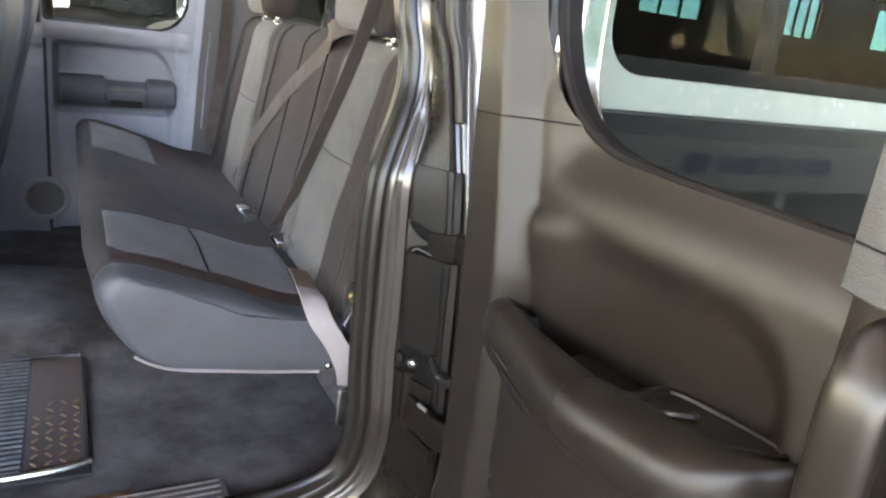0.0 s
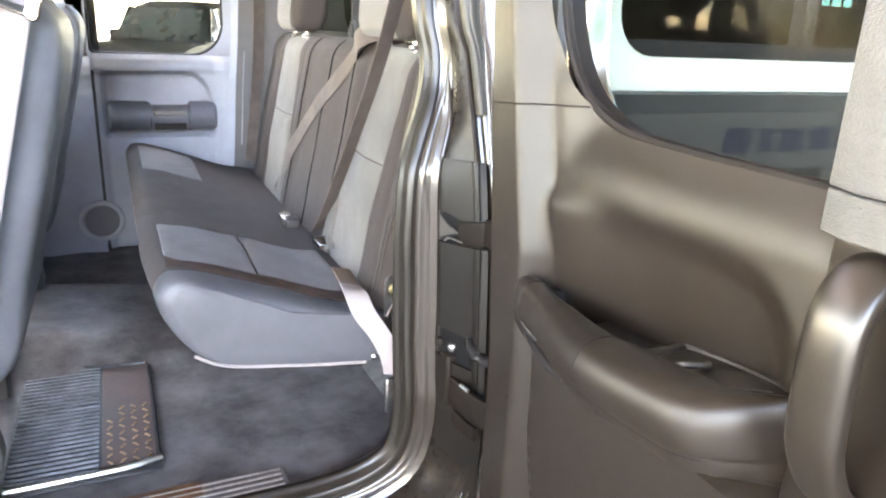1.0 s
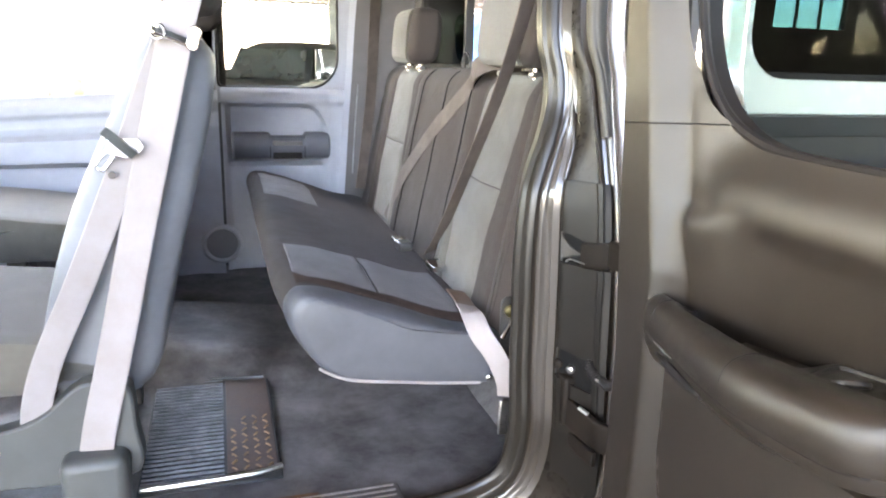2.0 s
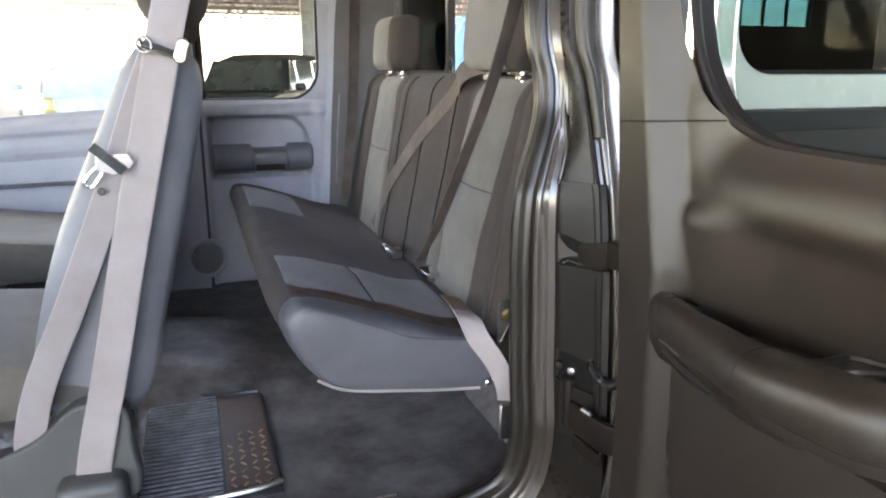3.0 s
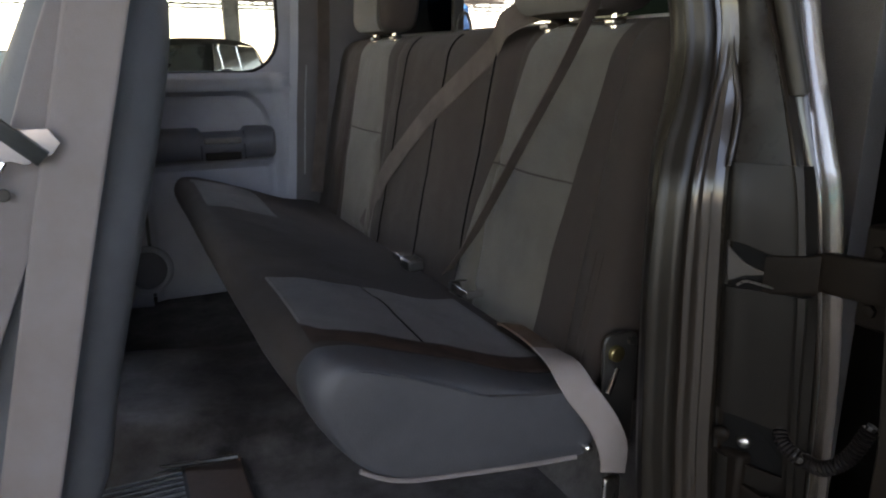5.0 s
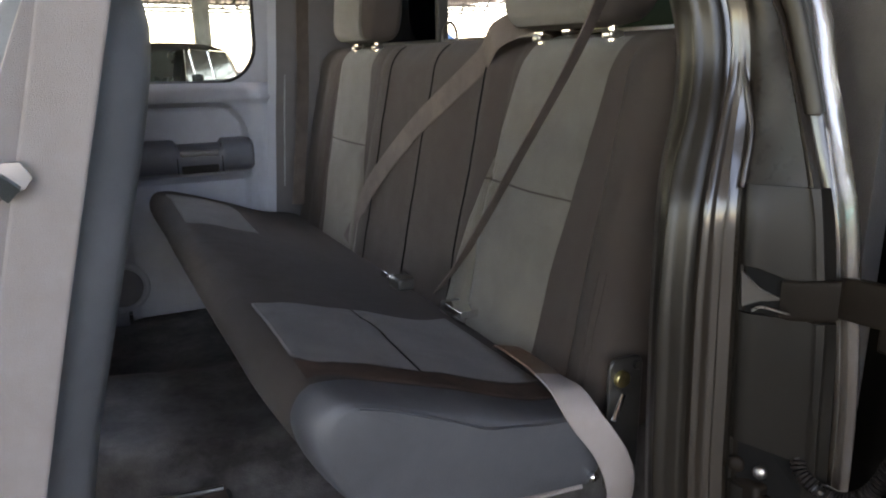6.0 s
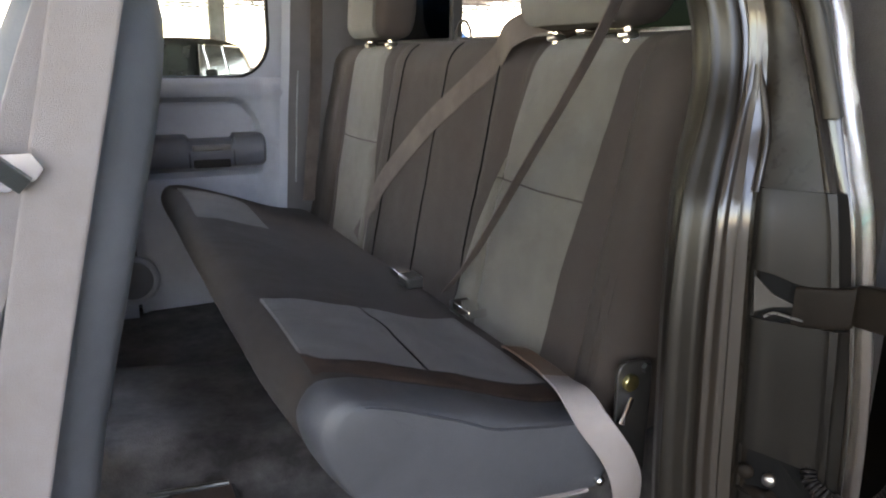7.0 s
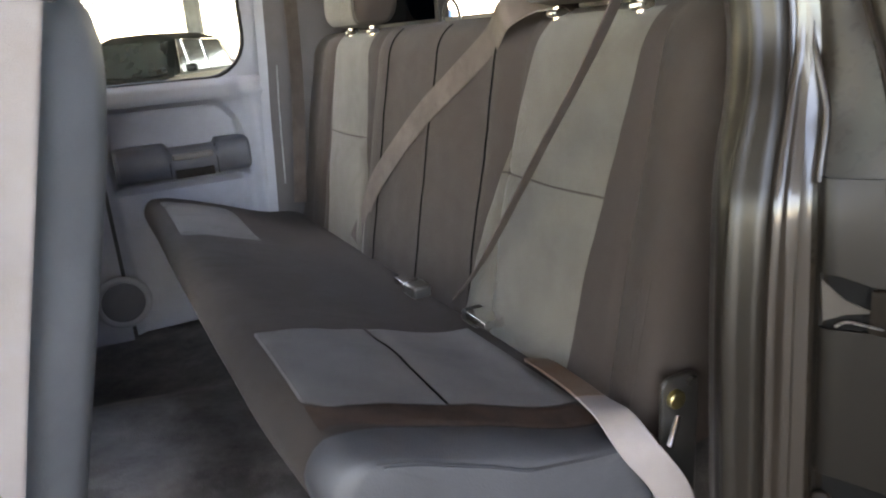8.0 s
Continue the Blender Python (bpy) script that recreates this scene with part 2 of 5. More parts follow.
def strap(bm, pts, wide, thick, across):
    """A flat band through pts; across gives its width direction at each point (or one for all)."""
    pts = [Vector(p) for p in pts]
    rows = []
    for i, p in enumerate(pts):
        d = (pts[min(i + 1, len(pts) - 1)] - pts[max(i - 1, 0)]).normalized()
        h, t = (wide[i] if isinstance(wide, list) else wide) / 2, thick / 2
        w = Vector(across[i] if isinstance(across, list) else across)
        w = (w - d * w.dot(d)).normalized()
        u = d.cross(w).normalized()
        top = [(-h * 0.96 + 1.92 * h * j / 20, t * (1.0 if j % 2 else 0.72)) for j in range(21)]
        rows.append([p + w * a + u * b for a, b in [(-h, 0)] + top + [(h, 0)] + [(-a, -b) for a, b in top]])
    loft(bm, rows)
    return bm


def disc(bm, at, axis, r, depth, sides=24, dome=0.0):
    at, axis = Vector(at), Vector(axis).normalized()
    s = axis.orthogonal().normalized()
    u = axis.cross(s)
    rows = []
    for d, k in ((0, 1), (depth * 0.8, 1), (depth, 0.9), (depth + dome, 0.45)):
        rows.append([at + axis * d + r * k * (math.cos(a) * s + math.sin(a) * u) for a in [2 * math.pi * i / sides for i in range(sides)]])
    loft(bm, rows)
    return bm


def ring(bm, at, axis, r, rr, sides=32, sub=8):
    at, axis = Vector(at), Vector(axis).normalized()
    s = axis.orthogonal().normalized()
    u = axis.cross(s)
    rows = []
    for i in range(sides + 1):
        a = 2 * math.pi * i / sides
        d = math.cos(a) * s + math.sin(a) * u
        rows.append([at + d * r + rr * (math.cos(b) * d + math.sin(b) * axis) for b in [2 * math.pi * k / sub for k in range(sub)]])
    loft(bm, rows, caps=False)
    bmesh.ops.remove_doubles(bm, verts=bm.verts, dist=1e-5)
    return bm


def rounded(w0, w1, h0, h1, r, per=6):
    """A rounded rectangle as (a, b) points, counter-clockwise; r may be four radii from the low-low corner on."""
    r = r if isinstance(r, (list, tuple)) else (r,) * 4
    out = []
    for (ca, cb, a0), q in zip(((w0, h0, 180), (w1, h0, 270), (w1, h1, 0), (w0, h1, 90)), r):
        sa, sb = (1 if ca == w0 else -1), (1 if cb == h0 else -1)
        for k in range(per + 1):
            a = radians(a0 + 90 * k / per)
            out.append((ca + sa * q + q * math.cos(a), cb + sb * q + q * math.sin(a)))
    return out


def plate(bm, outline, to3, depth, hole=None):
    """A plate from a 2D outline; to3(a, b, d) gives the place at depth d. hole: an outline of as many points."""
    if hole is None:
        loft(bm, [[to3(a, b, 0) for a, b in outline], [to3(a, b, depth) for a, b in outline]])
    else:
        rows = [[to3(a, b, d) for a, b in o] for o, d in ((outline, 0), (outline, depth), (hole, depth), (hole, 0), (outline, 0))]
        loft(bm, rows, caps=False)
        bmesh.ops.remove_doubles(bm, verts=bm.verts, dist=1e-6)
    return bm


def smooth_step(a, b, x):
    t = min(1.0, max(0.0, (x - a) / (b - a)))
    return t * t * (3 - 2 * t)


def sphere(bm, at, size, seg=24, power=2.5):
    """A superellipsoid."""
    def sg(v, e):
        return math.copysign(abs(v) ** e, v)
    rows = []
    for i in range(1, seg):
        th = -math.pi / 2 + math.pi * i / seg
        e = 2 / power
        rows.append([(at[0] + size[0] * sg(math.cos(th), e) * sg(math.cos(p), e), at[1] + size[1] * sg(math.cos(th), e) * sg(math.sin(p), e), at[2] + size[2] * sg(math.sin(th), e)) for p in [2 * math.pi * k / (2 * seg) for k in range(2 * seg)]])
    loft(bm, rows)
    return bm


def puffed(place, u0, u1, v0, v1, lift, edge, nu=40, nv=50):
    """A padded panel on the surface place(u, v): u runs from u0(v) to u1(v); its rim lies edge above it."""
    bm = bmesh.new()
    grid = [[place(u0(v) + (u1(v) - u0(v)) * i / nu, v) for i in range(nu + 1)] for v in [v0 + (v1 - v0) * j / nv for j in range(nv + 1)]]
    rows = []
    for j in range(nv + 1):
        row = []
        for i in range(nu + 1):
            a = grid[min(j + 1, nv)][i] - grid[max(j - 1, 0)][i]
            b = grid[j][min(i + 1, nu)] - grid[j][max(i - 1, 0)]
            d = min(i, nu - i, (j if j < nv - j else nv - j) * 1.0) / (0.16 * nu)
            k = min(1.0, d)
            row.append(grid[j][i] + a.cross(b).normalized() * (edge + lift * k * (2 - k)))
        rows.append(row)
    loft(bm, rows, closed=False)
    return bm

# ---- the lot: ground, canopy, wall ----
ground = new("ground", None)
bm = bmesh.new()
bmesh.ops.create_grid(bm, x_segments=40, y_segments=40, size=150)
bpy.data.objects.remove(ground)
ground = tagged(part("ground", bm, ASPHALT, None, smooth=False), "worn grey asphalt of a vehicle yard", "ground", kind="structure")

# Unseen roof added over the pickup to keep sun and sky off it.
canopy = thing("canopy", "unseen grey canopy added to shade the parked pickup", "canopy", (0, 0, 0), kind="structure")
bm = bmesh.new()
rows = []
for k in range(96):
    y = -14.2 + k * 0.25
    rows.append([(-30.0, y, 10.0 + 0.03 * (k % 2)), (44.0, y, 10.0 + 0.03 * (k % 2))])
loft(bm, rows, closed=False)
part("roof_sheet", bm, CANOPY_SHEET, canopy, smooth=False)
for px, py in ((-7.8, -5.5), (9.8, -5.5), (9.8, 5.6), (-7.8, 5.6)):
    part("column", boxes((px - 0.12, px + 0.12, py - 0.12, py + 0.12, 0, 10.0)), GIRDER, canopy, smooth=False)

far_canopy = thing("far_canopy", "far open steel canopy with pale trusses", "canopy", (0, 20, 0), kind="structure")
part("roof_sheet", boxes((-16, 22, 9.5, 44, 4.55, 4.60)), ROOFING, far_canopy, smooth=False)
for k in range(9):
    ty = 18.2 + 2.6 * k
    bm = bmesh.new()
    box(bm, -16, 22, ty - 0.05, ty + 0.05, 4.42, 4.52)
    box(bm, -16, 22, ty - 0.05, ty + 0.05, 3.75, 3.83)
    for i in range(54):
        x = -16 + i * 0.7
        tube(bm, [(x, ty, 3.79), (x + 0.35, ty, 4.45)], 0.03, 5)
        tube(bm, [(x + 0.35, ty, 4.45), (x + 0.7, ty, 3.79)], 0.03, 5)
    part("truss", bm, GIRDER, far_canopy, smooth=False)
for px, py in ((3.42, 20.0), (-7.5, 20.0), (14.0, 20.0)):
    bm = boxes((px - 0.17, px + 0.17, py - 0.02, py + 0.02, 0, 3.8), (px - 0.19, px - 0.15, py - 0.12, py + 0.12, 0, 3.8), (px + 0.15, px + 0.19, py - 0.12, py + 0.12, 0, 3.8))
    part("column", bm, GIRDER, far_canopy, smooth=False)

shed = thing("shed_wall", "dark shed wall with bright window openings", "wall", (0, -14, 0), kind="structure")
openings = [(4.5, 1.2), (9.0, 2.6), (14.5, 2.4), (20.5, 1.6), (25.0, 3.4), (31.0, 1.8), (36.5, 2.6)]
bm = bmesh.new()
box(bm, 0, 46, -14.1, -13.9, 0, 2.9)
box(bm, 0, 46, -14.1, -13.9, 4.2, 7.6)
edges = [0.0] + [v for x, w in openings for v in (x, x + w)] + [46.0]
for a, b in zip(edges[::2], edges[1::2]):
    box(bm, a, b, -14.1, -13.9, 2.9, 4.2)
part("wall", bm, WALL, shed, smooth=False)
for x, w in openings:
    part("glazing", boxes((x + 0.01, x + w - 0.01, -14.01, -13.99, 2.91, 4.19)), TEAL, shed, smooth=False)
    for q in (0.33, 0.66):
        part("glazing_bar", boxes((x + w * q - 0.03, x + w * q + 0.03, -14.04, -13.96, 2.9, 4.2)), WALL, shed, smooth=False)
bm = boxes((0, 46, -13.6, -13.4, 4.4, 4.6))
part("beam", bm, YELLOW, shed, "yellow crane beam", smooth=False)


# ---- the pickup's cab ----
truck = thing("pickup_truck", "mocha brown extended-cab pickup with its rear side door open", "pickup truck", (1.0, 2.2, 0))

# floor and tunnel
bm = bmesh.new()
rows = []
for i in range(60):
    x = -1.1 + 2.15 * i / 59
    row = []
    for j in range(60):
        y = 1.47 + 1.70 * j / 59
        hump = 0.10 * smooth_step(2.0, 2.18, y) * (1 - smooth_step(2.5, 2.68, y)) * (1 - 0.55 * smooth_step(0.1, 0.6, x))
        back = 0.22 * smooth_step(0.95, 1.05, x)
        dents = 0.006 * noise.noise((x * 7, y * 7, 0)) + 0.003 * noise.noise((x * 22, y * 22, 3))
        row.append((x, y, 0.612 + hump + back + dents))
    rows.append(row)
loft(bm, rows, closed=False)
part("floor_carpet", bm, CARPET, truck, "stained dark grey carpet")

# the side of the opening: lines that run down the pillar, as (x, y) at each height
LEVELS = (1.90, 1.52, 1.40, 1.35, 1.30, 1.25, 1.20, 1.10, 1.00, 0.90, 0.80)
PILLAR = {
    "inner": ((.950, 1.620), (.900, 1.532), (.908, 1.507), (.907, 1.499), (.894, 1.489), (.874, 1.479), (.862, 1.470), (.855, 1.462), (.855, 1.458), (.855, 1.453), (.857, 1.447)),
    "crest": ((.945, 1.595), (.897, 1.506), (.904, 1.480), (.900, 1.469), (.884, 1.459), (.866, 1.455), (.852, 1.446), (.843, 1.440), (.843, 1.436), (.843, 1.431), (.845, 1.424)),
    "seal": ((.953, 1.580), (.905, 1.494), (.912, 1.466), (.909, 1.457), (.892, 1.445), (.874, 1.437), (.860, 1.428), (.854, 1.421), (.855, 1.418), (.855, 1.413), (.858, 1.406)),
    "groove": ((.967, 1.565), (.918, 1.480), (.924, 1.453), (.921, 1.445), (.905, 1.432), (.886, 1.423), (.872, 1.415), (.868, 1.411), (.869, 1.408), (.869, 1.403), (.872, 1.396)),
    "bead": ((.985, 1.540), (.929, 1.462), (.933, 1.438), (.931, 1.432), (.923, 1.428), (.907, 1.418), (.895, 1.410), (.896, 1.408), (.897, 1.404), (.896, 1.399), (.897, 1.390)),
    "flange": ((.990, 1.500), (.941, 1.442), (.946, 1.400), (.945, 1.379), (.945, 1.361), (.947, 1.346), (.948, 1.334), (.949, 1.319), (.950, 1.311), (.950, 1.304), (.952, 1.297)),
    "edge": ((1.010, 1.460), (.960, 1.405), (.967, 1.380), (.968, 1.368), (.968, 1.354), (.967, 1.339), (.967, 1.324), (.968, 1.309), (.968, 1.297), (.967, 1.292), (.967, 1.288)),
    "corner": ((1.050, 1.462), (1.002, 1.408), (1.006, 1.384), (1.006, 1.372), (1.007, 1.357), (1.007, 1.342), (1.007, 1.327), (1.007, 1.312), (1.006, 1.300), (1.004, 1.294), (1.002, 1.290)),
}
CURVES = {k: spline([(x, y, z) for (x, y), z in zip(v, LEVELS)], 160) for k, v in PILLAR.items()}


def line_at(name, z):
    c = CURVES[name]
    k = next((i for i in range(1, len(c)) if c[i].z <= z), len(c) - 1)
    a, b = c[k - 1], c[k]
    f = min(1.0, max(0.0, (a.z - z) / max(1e-6, a.z - b.z)))
    q = a.lerp(b, f)
    return Vector((q.x, q.y))


def between(p, q, f, deep=0.0):
    """A point from p to q, moved in by so much, or out where it is negative."""
    d = (q - p).normalized()
    return p + (q - p) * f + Vector((-d.y, d.x)) * deep


def rolled(pts, n):
    return [Vector((q.x, q.y)) for q in spline([(p.x, p.y, 0) for p in pts], n)]


def pillar_rows(z):
    """The section of the pillar at a height: trim, seal, jamb, skin."""
    a, b, c, g, d, f, e, h = [line_at(k, z) for k in ("inner", "crest", "seal", "groove", "bead", "flange", "edge", "corner")]
    trim = [a + Vector(o) for o in ((0.20, 0.10), (0.10, 0.062), (0.035, 0.034), (0.010, 0.014), (0.001, 0.001))]
    seal = rolled([a + Vector((0.004, 0.004)), a, between(a, b, 0.45, -0.0020), between(a, b, 0.84, 0.0004), b, between(b, c, 0.28, -0.0006), between(b, c, 0.60, 0.0010), c, between(c, g, 0.35, -0.0024), between(c, g, 0.80, 0.0004), g + Vector((0.002, 0.003))], 44)
    k = smooth_step(1.41, 1.29, z)
    j = [g + Vector((0.001, 0.002)), between(g, d, 0.08, 0.004), between(g, d, 0.22, 0.0045), between(g, d, 0.34, 0.001), between(g, d, 0.50, 0.0), between(g, d, 0.72, 0.0008)]
    j += [between(g, d, 0.86, -0.0012 * k), between(g, d, 0.94, -0.0034 * k), between(g, d, 1.0, -0.0042 * k), between(d, f, 0.05, -0.0034 * k), between(d, f, 0.10, -0.0006 * k)]
    j += [between(d, f, 0.16, 0.0018 * k), between(d, f, 0.22, 0.0010 * k), between(d, f, 0.30, -0.001), between(d, f, 0.45, -0.002), between(d, f, 0.65, -0.0025), between(d, f, 0.85, -0.002), between(d, f, 0.94, -0.0012)]
    j += [between(d, f, 0.97, -0.0028), between(d, f, 1.0, -0.0036), between(f, e, 0.06, -0.002), between(f, e, 0.16, 0.004), between(f, e, 0.34, 0.008), between(f, e, 0.56, 0.007), between(f, e, 0.72, 0.002), between(f, e, 0.86, -0.0008), between(f, e, 0.96, -0.0016), between(e, h, 0.03, 0.0)]
    skin = [between(e, h, 0.03, 0.0004), between(e, h, 0.07, 0.0025), between(e, h, 0.14, 0.0030), between(e, h, 0.24, 0.0008), between(e, h, 0.40, -0.001), between(e, h, 0.60, -0.0016), between(e, h, 0.80, -0.0012), between(e, h, 0.93, -0.0004), h, h + Vector((0.004, 0.004)), h + Vector((0.004, 0.016)), h + Vector((0.0, 0.06))]
    return trim, seal, j[:12], skin, j[11:19], j[18:]


HEIGHTS = [1.90 - 0.01 * k for k in range(111)]
SILL = spline([(.858, 1.406, .80), (.857, 1.412, .74), (.842, 1.42, .678), (.80, 1.432, .642), (.74, 1.44, .622), (.667, 1.443, .615), (.45, 1.445, .612), (.2, 1.445, .612), (-.9, 1.445, .61)], 90)


def opening(which):
    """One strip of the section, down the pillar and on along the sill."""
    rows = []
    for z in HEIGHTS:
        rows.append([(p.x, p.y, z) for p in pillar_rows(z)[which]])
    base, low = line_at("seal", 0.80), pillar_rows(0.80)[which]
    for i in range(1, len(SILL)):
        d = (SILL[min(i + 1, len(SILL) - 1)] - SILL[i - 1]).normalized()
        n = Vector((-d.z, 0, d.x)).normalized()
        rows.append([SILL[i] + n * (p.x - base.x) + Vector((0, p.y - base.y, 0)) for p in low])
    bm = bmesh.new()
    loft(bm, rows, closed=False)
    return bm


part("pillar_trim", opening(0), PILLAR_DARK, truck, "dark trim and floor covering turned up at the jamb")
part("door_seal", opening(1), SEAL, truck, "shiny dusty rubber door seal")
part("jamb", opening(2), JAMB_SHADED, truck, "glossy brown door jamb with pressed ridges, paint darkened as shade")
part("jamb_face", opening(4), JAMB_FACE_SHADED, truck, "brown face of the jamb, paint dulled and darkened as shade")
part("jamb_flange", opening(5), JAMB_SHADED, truck, "glossy brown flange with a groove, paint darkened as shade")
part("quarter_skin", opening(3), PAINT, truck, "mocha brown outer skin with a mirror gloss")
fork = [Vector((*between(line_at("bead", z), line_at("flange", z), 0.05 + 0.22 * smooth_step(1.37, 1.29, z) - 0.06 * smooth_step(1.29, 1.23, z), -0.0012), z)) for z in [1.372 - 0.005 * k for k in range(29)]]
part("pressed_bead", tube(bmesh.new(), fork, [0.0006 + 0.0032 * smooth_step(0, 9, k) for k in range(29)], 10), JAMB_SHADED, truck)


def swept(section, path):
    rows = []
    for i, p in enumerate(path):
        d = (path[min(i + 1, len(path) - 1)] - path[max(i - 1, 0)]).normalized()
        n = Vector((-d.z, 0, d.x))
        rows.append([(p.x + n.x * off, y, p.z + n.z * off) for off, y in section])
    bm = bmesh.new()
    loft(bm, rows, closed=False)
    return bm


# far side of the cab
FAR_EDGE = spline([(0.91, 0, 1.90), (0.875, 0, 1.6), (0.858, 0, 1.35), (0.846, 0, 1.2), (0.834, 0, 1.0), (0.82, 0, 0.8), (0.81, 0, 0.62)], 66)
part("far_jamb", swept([(0.26, 3.27), (0.02, 3.24), (0.0, 3.16), (-0.02, 3.08), (-0.035, 3.065), (-0.012, 3.055)], FAR_EDGE), TRIM_FAR, truck, "grey edge trim beside the closed door")
part("far_pillar_trim", swept([(-0.012, 3.055), (0.03, 3.05), (0.12, 3.03), (0.24, 3.0)], FAR_EDGE), PILLAR_DARK, truck, "dark pillar trim beside the closed door")
bm = bmesh.new()
tube(bm, [Vector((p.x + 0.004, 3.062, p.z)) for p in FAR_EDGE[6:60]], 0.006, 6)
part("far_seal", bm, RUBBER, truck, "black rubber seal")
# Pale tube draws the highlight along the black seal.
part("seal_highlight", tube(bmesh.new(), [Vector((p.x + 0.012, 3.046, p.z)) for p in FAR_EDGE if 0.98 < p.z < 1.33], 0.0024, 6), RIB, truck, "pale line for the seal's highlight")

# side skins behind the opening, roof and back wall
bm = boxes((-1.2, 1.10, 1.36, 3.16, 1.93, 1.96))
part("roof", bm, PAINT, truck, bevel=0.02)
bm = boxes((-1.1, 1.06, 1.46, 3.10, 1.885, 1.925))
part("headliner", bm, HEADLINER, truck, "pale grey headliner", bevel=0.01)
bm = bmesh.new()
plate(bm, rounded(1.36, 3.22, 0.5, 1.93, 0.06), lambda a, b, d: (1.075 + d, a, b), 0.035, rounded(1.56, 2.99, 1.40, 1.86, 0.07))
part("back_wall", bm, TRIM_DARK, truck, "dark trim of the cab's back wall", smooth=False)
# sliding back window: tinted side panes, the middle one slid open
win = part("back_window", plate(bmesh.new(), rounded(1.55, 3.0, 1.39, 1.87, 0.07), lambda a, b, d: (1.090 + d, a, b), 0.012, rounded(1.575, 2.975, 1.415, 1.845, 0.06)), BLACK, truck, "black frame of the sliding back window")
part("pane", boxes((1.098, 1.102, 1.56, 1.93, 1.40, 1.86)), PRIVACY, win, "dark green tinted pane")
part("pane", boxes((1.098, 1.102, 2.46, 2.99, 1.40, 1.86)), PRIVACY, win, "dark green tinted pane")
for y in (1.925, 2.45):
    part("slider_rail", boxes((1.084, 1.112, y, y + 0.018, 1.40, 1.86)), BLACK, win, bevel=0.003)
# Pale strip carries the sunlight of the rail seen under the pane.
part("sunlit_ledge", boxes((1.052, 1.074, 1.58, 1.92, 1.388, 1.412)), HEADLINER, truck, "pale ledge standing in for the sunlit rail under the back window", bevel=0.003)
bm = tube(bmesh.new(), spline([(1.045, 2.352, 1.375), (1.045, 2.350, 1.425), (1.045, 2.318, 1.447), (1.045, 2.288, 1.425), (1.045, 2.284, 1.375)], 24), 0.0035, 8)
part("tether_loop", bm, BLACK, truck, "black wire tether loop")

# front of the cab, plain, and the far front door
bm = boxes((-1.22, -1.18, 1.40, 3.16, 0.5, 1.2))
part("firewall", bm, TRIM_DARK, truck, smooth=False)
# Unseen dashboard, added to block low light from the front.
part("dashboard", boxes((-1.175, -0.74, 1.43, 3.11, 0.78, 1.20)), TRIM_DARK, truck, "unseen dark dashboard added to block front light", bevel=0.05, segs=4)
# Unseen windscreen, added and tinted to dim light through the front.
bm = bmesh.new()
loft(bm, [[(-1.16 + d, 1.45, 1.20), (-1.16 + d, 3.09, 1.20), (-0.80 + d, 3.05, 1.90), (-0.80 + d, 1.49, 1.90)] for d in (0.0, 0.005)])
part("windscreen", bm, TINTED, truck, "unseen tinted windscreen added to dim front light", smooth=False)
for y in (1.36, 3.1):
    part("front_pillar", boxes((-1.2, -1.1, y, y + 0.08, 0.6, 1.93)), TRIM_DARK, truck, bevel=0.02)

# closed doors on the far side
def far_panel(name, x0, x1, z0, z1, shape, mat, parent, label, dip=0.0):
    bm = bmesh.new()
    rows = []
    nx, nz = 70, 90
    for i in range(nx + 1):
        x = x0 + (x1 - x0) * i / nx
        row = []
        for j in range(nz + 1):
            z = z0 + (z1 - z0) * j / nz
            row.append((x, 3.12 - shape(x, z), z + dip * (x - 0.36) * smooth_step(0.9, 1.3, z)))
        rows.append(row)
    loft(bm, rows, closed=False)
    return part(name, bm, mat, parent, label)


far_door = thing("passenger_rear_door", "closed grey rear half door with a dark pull handle", "car door", (0.58, 3.14, 0.6))


def far_rear(x, z):
    v = 0.03 * (1 - smooth_step(1.288, 1.309, z)) + 0.008 * smooth_step(1.245, 1.262, z) * (1 - smooth_step(1.268, 1.290, z))
    top = 1.246 - 0.10 * max(0.0, (x - 0.66) / 0.10) ** 3
    arch = smooth_step(0.385, 0.405, x) * (1 - smooth_step(0.735, 0.765, x)) * smooth_step(1.02, 1.035, z) * (1 - smooth_step(top - 0.010, top + 0.008, z))
    v -= 0.034 * arch
    low = smooth_step(0.375, 0.40, x) * (1 - smooth_step(0.735, 0.76, x)) * (1 - smooth_step(1.03, 1.05, z))
    v -= 0.014 * low
    v += 0.02 * smooth_step(0.76, 0.80, x)
    return v


far_panel("door_panel", 0.372, 0.835, 0.62, 1.309, far_rear, TRIM_FAR, far_door, "grey moulded door panel")
bm = bmesh.new()
sec = spline([(0, 0, 0.0), (0.035, 0, 0.012), (0.05, 0, 0.045), (0.048, 0, 0.075), (0.03, 0, 0.098), (0, 0, 0.105)], 14)
rows = []
for i in range(41):
    x = 0.402 + 0.364 * i / 40
    end = min(1, (1 - abs(2 * i / 40 - 1)) * 12 + 0.45)
    mid = smooth_step(0.536, 0.546, x) * (1 - smooth_step(0.664, 0.674, x))
    rows.append([(x, 3.115 - p.x * (0.6 + 0.4 * end) * (1 - 0.10 * mid), 1.043 + (p.z - 0.05) * (0.80 + 0.20 * end) * (1 - 0.14 * mid) + 0.05 - 0.006 * mid) for p in sec])
loft(bm, rows)
handle = part("armrest_handle", bm, TRIM_NAVY, far_door, "dark pull handle and armrest")
part("release_lever", boxes((0.550, 0.660, 3.062, 3.075, 1.100, 1.118)), TRIM_DARK, handle, bevel=0.005)
